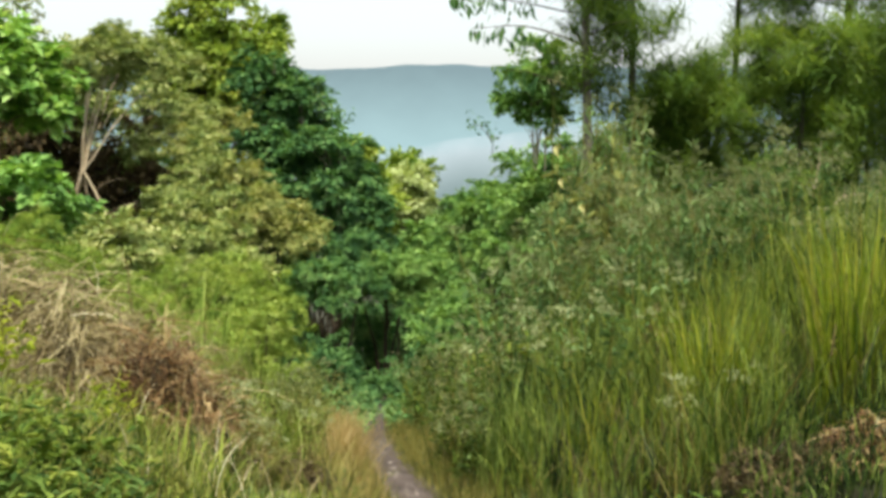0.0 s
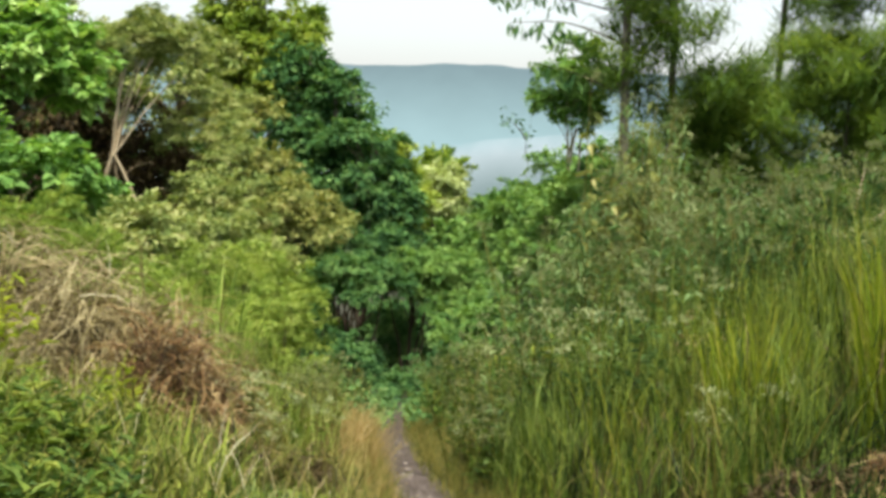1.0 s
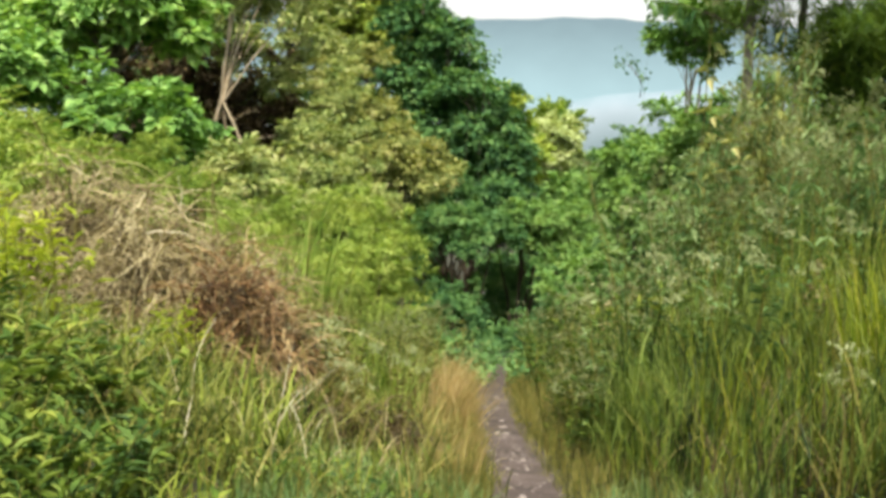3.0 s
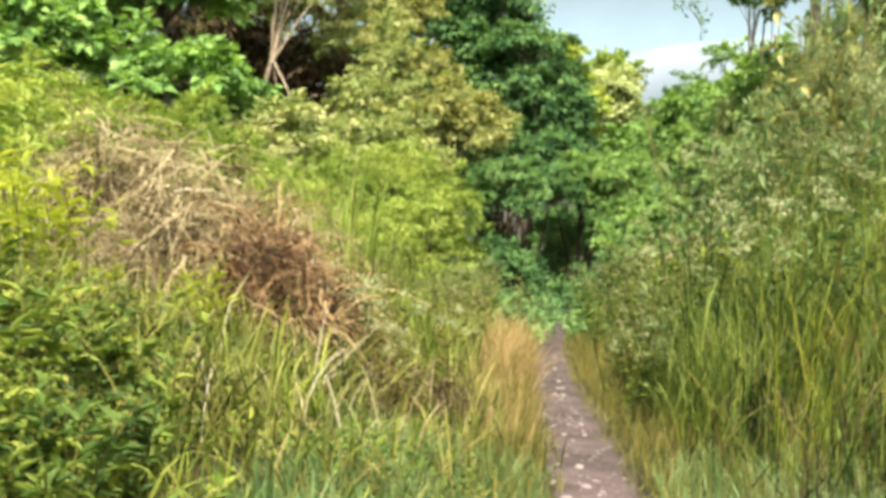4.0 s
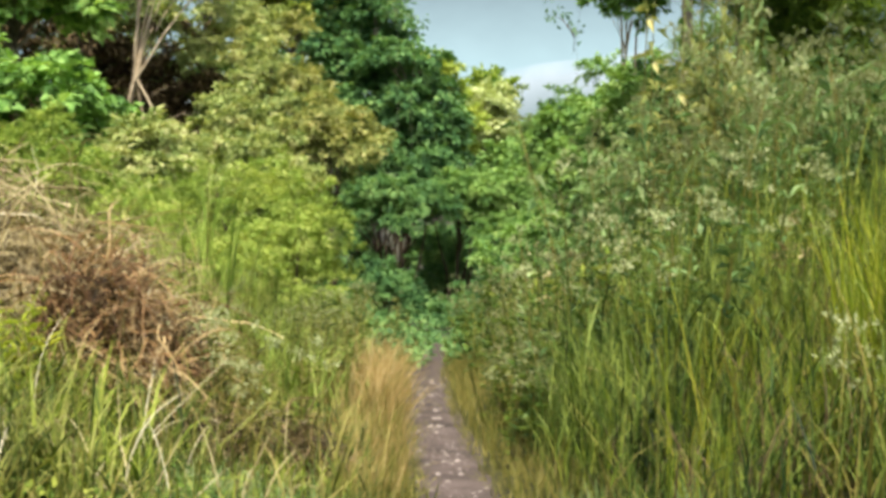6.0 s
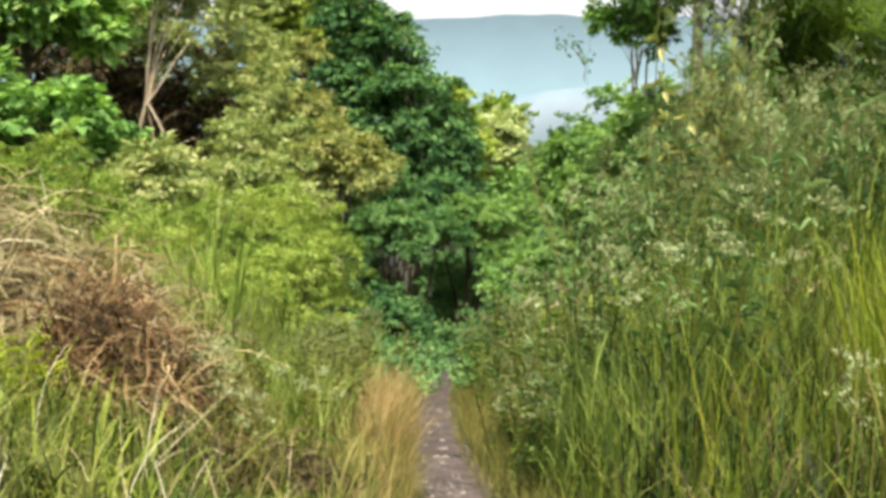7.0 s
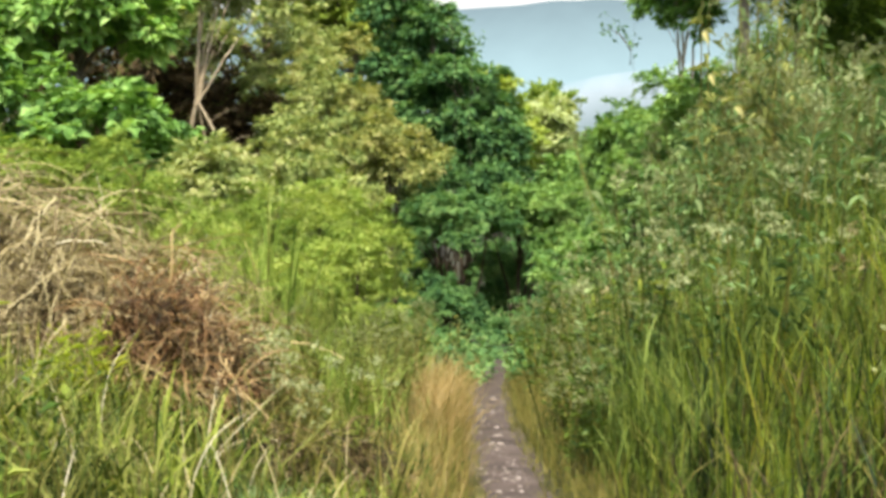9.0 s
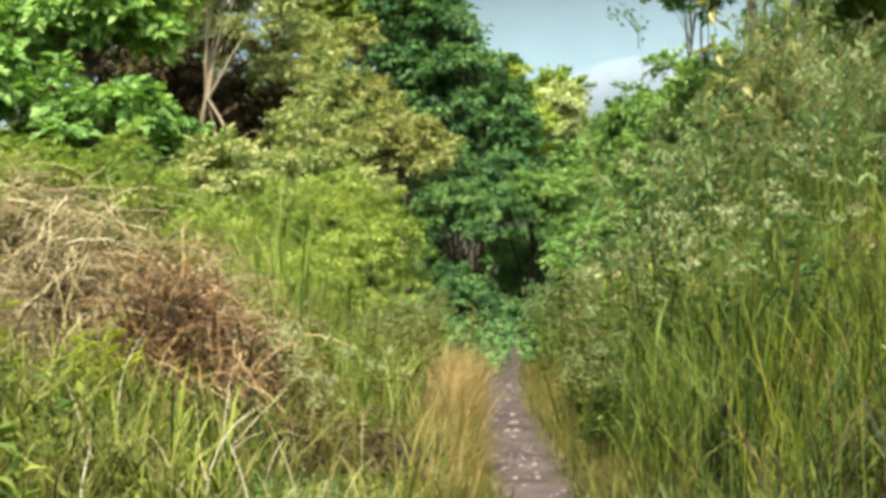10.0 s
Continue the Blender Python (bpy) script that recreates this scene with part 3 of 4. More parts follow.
def hanging_twigs(tree):
    """Bare twigs of the tall tree with dark pod-like leaves hanging from them."""
    for end in ((-2.6, 1.5, 6.9), (-2.1, 1.4, 6.3), (-1.6, 1.4, 5.4), (-1.7, 1.5, 7.3), (-2.3, 1.3, 7.2)):
        start = (-0.1, 0.1, end[2] - 0.4)
        twig = part("twig", limb(start, end, 0.018, 0.005, 0.1, 7, 4), M_TWIG, tree)
        n = 56
        k = rng.uniform(0.35, 1.03, (n, 1))
        at = np.array(start) + k * (np.array(end) - start) + rng.normal(0, 0.09, (n, 3))
        ln = rng.uniform(0.12, 0.3, n)
        part("hanging_leaf", leaf_geo(at, rng.normal(0, 0.3, (n, 3)) - [0, 0, 1.0], unit(rng.normal(size=(n, 3))), ln, ln * 0.35, 0.05), L_DARK, twig, kind="stuff")


hanging_twigs([o for o in scene.objects if o.name == "needle_tree"][0])


def leaning_branch(label, line, r):
    """A bare fallen branch that leans out of the weeds, with a few side twigs."""
    ob = thing("dead_branch", label, "branch", "dead branches")
    line = np.array(line, float)
    part("stem", tube_geo(line, np.linspace(r, r * 0.4, len(line)), 6), M_PALE_BARK, ob, smooth=True)
    for k in range(1, len(line)):
        tip = line[k] + rng.normal(0, 0.12, 3) + [0, 0, 0.2]
        part("twig", limb(line[k], tip, r * 0.4, r * 0.15, 0.15, 5, 4), M_PALE_BARK, ob)
    return ob


place(leaning_branch("pale bare branch leaning out of weeds", [(-0.1, 0, -0.1), (0.0, 0, 0.6), (0.12, 0.05, 1.25), (0.22, 0.1, 1.75)], 0.025), 5.5, 17.0)
place(leaning_branch("pale bare branch arching over weeds", [(-0.2, 0, -0.1), (0.15, 0, 0.8), (0.6, 0.05, 1.15), (1.15, 0.1, 1.2), (1.7, 0.1, 1.05)], 0.02), 5.6, 17.3)


def sapling(label, height, clumps, leaf):
    ob = thing("sapling", label, "sapling", "thin saplings")
    part("stem", limb((0, 0, -0.1), (0.15, 0, height), 0.006, 0.002, 0.05, 8, 5), M_BARK, ob)
    for k in range(clumps):
        at = np.array([rng.normal(0.1, 0.3), rng.normal(0, 0.2), height - rng.uniform(-0.1, 0.5)])
        branch = part("branch", limb((0.08, 0, at[2] - 0.4), at, 0.01, 0.004, 0.1, 5, 4), M_BARK, ob)
        n = 14
        part("leaf_spray", leaf_geo(at + rng.normal(0, leaf * 0.7, (n, 3)), rng.normal(0, 1, (n, 3)), unit(rng.normal(0, 0.5, (n, 3)) + [0, 0, 1]), leaf, leaf * 0.5), L_DARK, branch, kind="stuff")
    return ob


place(sapling("thin sapling with a few dark leaf sprays", 5.9, 3, 0.13), 1.0, 24.8)
place(sapling("tall thin sapling with a few dark leaf sprays", 11.2, 4, 0.22), -4.4, 46.5)
place(sapling("tall thin sapling with a few dark leaf sprays", 11.6, 4, 0.22), -5.0, 47.5, 2.0)
for x, y, h, w in [(4.3, 27.5, 4.6, 1.6), (6.3, 25.8, 4.6, 1.8), (9.8, 26.0, 4.3, 2.0), (11.6, 24.0, 3.9, 2.0), (10.8, 29.5, 5.0, 2.2), (13.0, 28.0, 4.7, 2.2)]:
    place(needle_tree("bushy olive-green needle tree on the slope", h, w, 0.06, 4500, 0.5), x, y, x)
for x, y, h in [(-0.6, 75.0, 10.2), (3.4, 78.0, 12.2), (8.0, 80.0, 13.0), (13.0, 82.0, 13.0), (1.5, 98.0, 14.0)]:
    place(make_tree("far_tree", "soft green tree on the far slope below the mist", h, (2.8, 2.4, 4.0), L_SOFT, 4500, 0.45, 0.16, 28, group="far trees", low=-0.9), x, y, x)
for x, y, h, w in [(2.2, 18.6, 2.9, 0.8), (2.9, 18.8, 3.1, 0.8), (3.6, 19.6, 2.9, 0.9)]:
    place(make_shrub("weedy_shrub", "grey-green weedy shrub on the slope", (w, w * 0.9, h * 0.5), L_WEED, 3600, 0.14, 28, 0.35, height=h, group="weedy shrubs"), x, y, x)
place(make_shrub("soft_bush", "light green bush above the trail", (0.9, 0.9, 1.1), L_SOFT, 3500, 0.12, 18, height=2.2, group="fresh green bushes"), 0.4, 21.5)
place(make_shrub("soft_bush", "light green bush above the trail", (1.1, 1.0, 1.4), L_SOFT, 4000, 0.13, 20, height=2.9, group="fresh green bushes"), 1.0, 24.0, 2.0)

# ---- left-hand slope ----
place(make_tree("broadleaf_tree", "broadleaf tree with large bright green leaves", 8.3, (2.6, 2.2, 2.6), L_BROAD, 7000, 0.34, 0.14, 34, slim=0.7, low=-0.5), -12.8, 31.0)
place(make_shrub("broadleaf_shrub", "rounded shrub with large bright green leaves", (1.9, 1.6, 1.9), L_BROAD, 2800, 0.30, 30, 0.75, height=4.0), -10.1, 25.6)


place(make_tree("broadleaf_tree", "broadleaf tree with large bright green leaves", 8.2, (3.2, 2.4, 2.8), L_BROAD, 4000, 0.36, 0.15, 40, slim=0.75, low=-0.9), -17.2, 32.5, 1.0)
place(make_tree("broadleaf_tree", "broadleaf tree with large bright green leaves", 7.2, (3.0, 2.4, 2.8), L_BROAD, 4000, 0.36, 0.15, 40, slim=0.75, low=-0.9), -21.5, 33.5, 2.0)
place(make_shrub("broadleaf_shrub", "rounded shrub with large bright green leaves", (2.0, 1.6, 1.9), L_BROAD, 2800, 0.30, 30, 0.75, height=3.8), -13.2, 25.2, 1.2)
place(make_shrub("broadleaf_shrub", "leafy bright green shrub on the bank", (2.1, 1.6, 1.9), L_BROAD, 2800, 0.30, 30, 0.75, height=3.6), -16.2, 25.8, 2.2)
for x, y, h, w in [(-13.6, 41.0, 10.4, 2.8), (-16.2, 39.5, 9.8, 2.8), (-19.4, 38.5, 7.4, 3.2), (-22.6, 37.0, 7.0, 3.4), (-9.8, 44.0, 8.6, 2.8), (-12.5, 43.0, 11.0, 2.6), (-15.0, 43.0, 11.0, 2.8)]:
    place(make_shrub("dark_thicket", "tangled olive thicket behind broadleaf trees" if h > 10 else "dark thicket behind pale bare stems", (w, 1.6, h * 0.52), L_OLIVE if h > 10 else L_DARK, 7500, 0.24, 40, height=h, group="dark thickets", low=-0.95), x, y)
place(make_tree("olive_tree", "olive-leaved tree on the slope", 12.8, (3.2, 2.4, 5.0), L_OLIVE, 12000, 0.22, 0.16, 44, low=-0.8), -12.4, 47.0)
place(make_tree("olive_tree", "olive-leaved tree on the slope", 13.3, (3.6, 2.4, 4.8), L_OLIVE, 10000, 0.22, 0.16, 34, low=-0.8), -17.5, 48.0, 1.5)


def bare_stem_tree():
    """A clump of pale leaning stems under a thin olive canopy."""
    ob = thing("bare_stem_tree", "small tree of pale bare leaning stems under an olive canopy", "tree")
    for foot, r in (((-0.9, 0.2, -0.1), 0.07), ((1.9, -0.1, -0.1), 0.042), ((0.5, 0.6, -0.1), 0.045)):
        part("stem", limb((0.0, 0.0, 4.85), foot, r, r * 1.2, 0.05, 7, 6), M_PALE_BARK, ob, smooth=True)
    for end, r in (((0.25, 0.2, 8.0), 0.07), ((0.55, -0.2, 8.2), 0.06), ((0.95, 0.1, 7.9), 0.06), ((2.0, 0.3, 7.5), 0.05), ((1.3, -0.2, 8.0), 0.05), ((0.7, 0.5, 8.1), 0.045), ((1.7, 0.4, 7.9), 0.035)):
        part("branch", limb((rng.normal(0, 0.03), rng.normal(0, 0.03), 4.7), end, r * 0.8, r * 0.4, 0.07, 8, 6), M_PALE_BARK, ob, smooth=True)
    for start, end in (((0.5, -0.3, 4.2), (1.7, -0.8, 4.5)), ((0.9, -0.5, 3.4), (2.1, -0.8, 3.9))):
        part("dead_branch", limb(start, end, 0.012, 0.004, 0.3, 9, 5), M_PALE_BARK, ob, smooth=True)
    crown, c, r = crown_geo((2.6, 2.6, 1.5), 8.2, 52, 22000, 0.14, 0.4, low=-0.2)
    crown[0][:, :2] += [0.9, 1.3]
    part("foliage", crown, L_OLIVE, ob, kind="stuff")
    return ob


place(bare_stem_tree(), -11.9, 37.2)
# Added dark brown thickets: the hollow's shade is put into their leaf colour.
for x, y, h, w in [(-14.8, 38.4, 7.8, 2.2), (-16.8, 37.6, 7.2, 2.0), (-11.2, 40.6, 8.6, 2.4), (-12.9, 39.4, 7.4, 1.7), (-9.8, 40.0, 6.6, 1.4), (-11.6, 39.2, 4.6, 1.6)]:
    place(make_shrub("dry_thicket", "added twig thicket, its dark brown standing in for the hollow's shade", (w, 1.2, h * 0.52), L_BROWN, 9000, 0.24, 44, 0.34, height=h, group="dry thickets", low=-0.95), x, y)

olive = [(-7.7, 38.0, 9.0, 1.9, 3.6), (-9.3, 40.3, 9.8, 2.4, 3.8), (-7.3, 34.6, 8.0, 1.9, 3.2), (-6.3, 34.0, 6.8, 1.5, 2.6), (-5.5, 31.0, 6.0, 1.7, 2.3), (-6.0, 26.4, 4.2, 1.8, 1.9),
         (-4.45, 29.6, 5.4, 1.4, 1.4), (-4.6, 25.0, 3.5, 1.1, 1.5), (-6.6, 22.8, 2.9, 1.4, 1.4), (-7.3, 31.0, 4.4, 1.4, 1.9), (-6.6, 29.0, 5.0, 1.5, 2.0)]
for n, (x, y, h, w, deep) in enumerate(olive):
    place(make_shrub("olive_shrub", "small-leaved tan and olive shrub on the bank" if n % 3 == 0 else "small-leaved olive shrub on the bank", (w, w * 0.85, deep), L_TAN if n % 3 == 0 else L_OLIVE, 8000, 0.15, 36, 0.42, height=h, group="olive shrubs"), x, y, n * 1.1)
lime = [(-4.3, 20.9, 3.0, 1.5), (-5.0, 18.6, 2.4, 1.2), (-3.4, 20.2, 2.7, 1.1), (-6.2, 17.8, 2.3, 1.3), (-6.3, 15.5, 1.9, 1.1), (-7.6, 20.0, 2.4, 1.4), (-3.0, 17.0, 1.9, 0.9), (-4.3, 15.8, 1.7, 0.9)]
for n, (x, y, h, w) in enumerate(lime):
    place(make_shrub("lime_shrub", "yellow-green leafy shrub rising out of grass", (w, w * 0.85, h * 0.5), L_LIME, 9000, 0.1, 34, 0.28, height=h, group="yellow-green shrubs"), x, y, n * 1.7)

# ---- undergrowth stuff ----
def tufted(tufts, each, x0, x1, y0, y1, spread):
    """Places gathered in tufts, with bare gaps between; and a height factor that is shared within a tuft."""
    cx, cy = scatter(tufts, x0, x1, y0, y1)
    k = rng.integers(0, tufts, tufts * each)
    tall = rng.uniform(0.65, 1.12, tufts)[k]
    return cx[k] + rng.normal(0, spread, len(k)), cy[k] + rng.normal(0, spread, len(k)), tall


def layered_grass(name, label, tufts, each, x0, x1, y0, y1, tall, material, spread=0.09):
    """Tall grass: blades that leave their stalks at all heights, so that tips show all the way up."""
    x, y, k = tufted(tufts, each, x0, x1, y0, y1, spread)
    n = len(x)
    lift = tall * k * rng.uniform(0, 0.72, n) * rng.uniform(0.3, 1, n)
    root = np.stack([x, y, ground_height(x, y) + lift - 0.03], -1)
    geo = blade_geo(root, rng.uniform(0, 2 * np.pi, n), tall * rng.uniform(0.12, 0.42, n), rng.uniform(0.004, 0.0115, n),
                    np.abs(rng.normal(0.08, 0.36, n)), np.abs(rng.normal(0.5, 0.95, n)), 5)
    return tagged(new(name, mesh_of(name, geo[0], geo[1], material)), label, "grass", kind="stuff")


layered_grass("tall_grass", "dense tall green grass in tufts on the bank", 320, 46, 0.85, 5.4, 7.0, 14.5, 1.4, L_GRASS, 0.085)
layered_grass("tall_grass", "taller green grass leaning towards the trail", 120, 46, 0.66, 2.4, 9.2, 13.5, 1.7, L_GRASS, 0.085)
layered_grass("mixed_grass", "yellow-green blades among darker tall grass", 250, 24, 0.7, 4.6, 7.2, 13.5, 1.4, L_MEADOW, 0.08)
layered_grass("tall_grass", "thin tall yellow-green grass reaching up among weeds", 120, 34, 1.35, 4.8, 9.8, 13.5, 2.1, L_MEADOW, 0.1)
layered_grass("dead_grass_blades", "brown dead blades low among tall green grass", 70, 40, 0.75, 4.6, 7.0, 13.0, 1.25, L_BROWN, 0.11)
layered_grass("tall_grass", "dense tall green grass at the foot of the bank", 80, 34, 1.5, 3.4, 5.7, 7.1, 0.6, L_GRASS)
x, y, k = tufted(170, 9, 0.85, 5.2, 7.2, 14.0, 0.1)
grass_stuff("grass_stalks", "long thin grass stalks standing above the tufts", x, y, 1.3 * k * rng.uniform(0.5, 1.1, len(x)), rng.uniform(0.005, 0.011, len(x)), L_BRIGHT, 0.3, 1.3, 7)
x, y, k = tufted(55, 22, 0.85, 4.6, 7.0, 13.0, 0.14)
grass_stuff("dry_grass", "dry straw-coloured blades among tall green grass", x, y, 1.2 * k * rng.uniform(0.5, 1.05, len(x)), rng.uniform(0.006, 0.016, len(x)), L_VERGE, 0.4, 1.2, 6)
x, y, k = tufted(320, 24, -5.2, -1.1, 12.0, 22.0, 0.15)
grass_stuff("bank_grass", "yellow-green grass between shrubs on the bank", x, y, 0.95 * k * rng.uniform(0.5, 1.05, len(x)), rng.uniform(0.010, 0.024, len(x)), L_LIME, 0.3, 1.2, 5)
x, y = scatter(2600, -0.38, -0.2, 6.0, 24.0)
grass_stuff("trail_fringe", "short worn grass at the edge of the trail", x, y, rng.uniform(0.03, 0.19, len(x)), rng.uniform(0.004, 0.010, len(x)), L_VERGE, 0.6, 1.2, 5)
x, y = scatter(2600, 0.2, 0.38, 6.0, 24.0)
grass_stuff("trail_fringe", "short worn grass at the edge of the trail", x, y, rng.uniform(0.03, 0.19, len(x)), rng.uniform(0.004, 0.010, len(x)), L_VERGE, 0.6, 1.2, 5)
x, y = scatter(5500, -0.85, -0.33, 6.5, 24.0)
grass_stuff("verge_grass", "fine dry grass along the trail", x, y, rng.uniform(0.12, 0.42, len(x)), rng.uniform(0.004, 0.010, len(x)), L_VERGE, 0.3, 0.9, 4)
x, y = scatter(5500, 0.33, 0.85, 6.5, 24.0)
grass_stuff("verge_grass", "soft yellow-green grass along the trail", x, y, rng.uniform(0.12, 0.42, len(x)), rng.uniform(0.004, 0.010, len(x)), L_VERGE, 0.3, 0.9, 4)
layered_grass("bank_tall_grass", "yellow-green tall grass before the shrubs", 120, 40, -5.2, -1.0, 12.0, 19.0, 1.6, L_BANK, 0.16)
layered_grass("lime_grass", "bright lime-green grass rising before shrubs", 130, 40, -5.4, -2.0, 12.5, 18.5, 2.0, L_LIME, 0.2)
x, y, k = tufted(170, 17, -4.6, -0.7, 5.4, 11.0, 0.11)
grass_stuff("low_grass", "mixed green grass at the foot of the bank", x, y, 0.42 * k * rng.uniform(0.5, 1.1, len(x)), rng.uniform(0.009, 0.022, len(x)), L_MEADOW, 0.45, 1.7, 7)
x, y, k = tufted(100, 12, -3.6, -1.7, 7.0, 12.0, 0.16)
grass_stuff("arching_grass", "long pale yellow-green arching blades", x, y, 0.75 * k * rng.uniform(0.6, 1.1, len(x)), rng.uniform(0.012, 0.024, len(x)), L_BANK, 0.5, 1.9, 8)
x, y, k = tufted(130, 12, -3.6, -0.7, 6.4, 12.0, 0.18)
grass_stuff("arching_grass", "olive and tan arching grass blades", x, y, 0.7 * k * rng.uniform(0.6, 1.1, len(x)), rng.uniform(0.008, 0.018, len(x)), L_VERGE, 0.6, 2.0, 8)
x, y, k = tufted(34, 10, -3.3, -1.5, 7.6, 9.6, 0.12)
grass_stuff("arching_grass", "bright green broad arching blades below dead stalks", x, y, 0.7 * k * rng.uniform(0.6, 1.15, len(x)), rng.uniform(0.014, 0.028, len(x)), L_MEADOW, 0.6, 2.0, 8)
x, y, k = tufted(90, 16, -3.7, -1.1, 7.2, 10.4, 0.15)
grass_stuff("tangled_grass", "tangled yellow-green grass before dead stalks", x, y, 0.62 * k * rng.uniform(0.4, 1.1, len(x)), rng.uniform(0.005, 0.014, len(x)), L_BANK, 0.8, 2.4, 9)
x, y, k = tufted(60, 12, -3.7, -0.8, 7.2, 11.0, 0.15)
grass_stuff("tangled_straw", "tangled straw and olive blades before dead stalks", x, y, 0.6 * k * rng.uniform(0.4, 1.1, len(x)), rng.uniform(0.005, 0.013, len(x)), L_DEAD, 0.9, 2.4, 9)
x, y = scatter(4500, -1.6, -0.36, 5.0, 8.6)
grass_stuff("soft_grass", "soft grey-green grass beside the trail", x, y, rng.uniform(0.12, 0.34, len(x)), rng.uniform(0.005, 0.011, len(x)), L_WEED, 0.3, 1.0, 5)
x, y = scatter(4000, 0.36, 1.2, 5.0, 8.8)
grass_stuff("soft_grass", "soft grey-green grass beside the trail", x, y, rng.uniform(0.12, 0.36, len(x)), rng.uniform(0.005, 0.011, len(x)), L_WEED, 0.3, 1.0, 5)
x, y, k = tufted(60, 4, -4.4, -1.6, 6.8, 11.5, 0.25)
grass_stuff("fallen_straw", "long pale straw stalks fallen across the green grass", x, y, 0.85 * k * rng.uniform(0.5, 1.15, len(x)), rng.uniform(0.007, 0.014, len(x)), L_STALK, 0.7, 1.4, 8)
for side in (-1, 1):
    x, y = scatter(7000, *sorted((0.32 * side, 5.0 * side)), -4.0, 6.4)
    grass_stuff("bank_low_grass", "low rough grass on both banks of the trail", x, y, rng.uniform(0.08, 0.32, len(x)), rng.uniform(0.006, 0.016, len(x)), L_GRASS if side > 0 else L_VERGE, 0.4, 1.3, 4)
x, y = scatter(9000, 1.0, 9.0, 14.0, 24.0)
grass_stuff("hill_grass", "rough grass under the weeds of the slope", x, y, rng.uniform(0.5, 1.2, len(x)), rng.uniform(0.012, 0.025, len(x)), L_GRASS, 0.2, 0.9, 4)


def undergrowth(name, label, count, x0, x1, y0, y1, tall, leaf, material):
    """Low leafy cover, in uneven hummocks, on the ground between the bushes."""
    x, y = scatter(count, x0, x1, y0, y1)
    hump = tall * (0.45 + 0.55 * np.sin(0.9 * x + 1.3 * np.sin(0.7 * y)) * np.sin(0.8 * y + 0.6 * np.sin(1.1 * x)))
    z = ground_height(x, y) + np.clip(hump, 0.1, None) * rng.uniform(0.2, 1, count)
    axis = rng.normal(0, 1, (count, 3)) * [1, 1, 0.5]
    ln = leaf * rng.uniform(0.6, 1.3, count)
    geo = leaf_geo(np.stack([x, y, z], -1), axis, unit(rng.normal(0, 0.4, (count, 3)) + [0, 0, 1]), ln, ln * 0.45)
    return tagged(new(name, mesh_of(name, geo[0], geo[1], material)), label, "undergrowth", kind="stuff")


undergrowth("undergrowth", "leafy green cover on the floor of the gully", 26000, -9, 0, 19, 60, 0.9, 0.16, L_DARK)
undergrowth("undergrowth", "leafy green cover on the floor of the gully", 26000, 0.2, 9, 19, 60, 0.9, 0.16, L_DARK)
undergrowth("hill_undergrowth", "leafy cover under the trees of the slope", 22000, -22, -6, 16, 50, 1.0, 0.18, L_LIME)
undergrowth("bank_undergrowth", "small-leaved cover at the foot of the bank", 1500, -4.8, -1.9, 5.3, 9.5, 0.3, 0.09, L_HERB)
undergrowth("bank_undergrowth", "yellowish small-leaved cover beside the trail", 9000, -2.4, -0.6, 7.0, 20.0, 0.34, 0.06, L_HERB)
undergrowth("bank_undergrowth", "small-leaved cover under tall grass", 6000, 0.7, 5.0, 6.0, 20.0, 0.4, 0.07, L_HERB)
x, y, k = tufted(80, 18, -2.6, -0.45, 6.4, 14.5, 0.11)
grass_stuff("straw_grass", "yellowish straw and green grass beside the trail", x, y, 0.5 * k * rng.uniform(0.5, 1.1, len(x)), rng.uniform(0.007, 0.018, len(x)), L_VERGE, 0.35, 1.3, 6)


# ---- weeds, herbs, dead stalks ----
def make_weed(label, height, stems, leaf, material, head, head_count, group, slim=0.32, upright=0.1):
    """Upright weed: several stalks with narrow leaves and a loose head of florets on each."""
    ob = thing("tall_weed", label, "weed", group)
    stalks, pos, axis, hp, ha = [], [], [], [], []
    for k in range(stems):
        foot = np.append(rng.normal(0, 0.12, 2), -0.08)
        end = np.append(foot[:2] + rng.normal(0, 0.16, 2), height * rng.uniform(0.7, 1.08))
        stalks.append(limb(foot, end, 0.008, 0.003, 0.06, 5, 4))
        m = 24
        s = rng.uniform(0.12, 0.97, m)[:, None]
        a = rng.uniform(0, 2 * np.pi, m)
        pos.append(foot + s * (end - foot))
        axis.append(np.stack([np.cos(a), np.sin(a), rng.uniform(upright, upright + 1.4, m)], -1))
        tops = end + rng.normal(0, 1, (3, 3)) * [0.06, 0.06, 0.05]
        hp.append(tops[rng.integers(0, 3, head_count)] + rng.normal(0, 1, (head_count, 3)) * [0.028, 0.028, 0.016])
        ha.append(rng.normal(0, 0.6, (head_count, 3)) + [0, 0, 0.7])
    part("stem", merge(stalks), L_VERGE, ob, kind="stuff")
    pos, axis = np.concatenate(pos), np.concatenate(axis)
    ln = leaf * rng.uniform(0.6, 1.25, len(pos))
    part("foliage", leaf_geo(pos, axis, np.array([[0, 0, 1.0]]), ln, ln * slim, 0.3), material, ob, kind="stuff")
    hp, ha = np.concatenate(hp), np.concatenate(ha)
    ln = rng.uniform(0.014, 0.034, len(hp))
    part("flower_head", leaf_geo(hp, ha, unit(rng.normal(size=hp.shape)), ln, ln * 0.7, 0.1), head, ob, kind="stuff")
    return ob


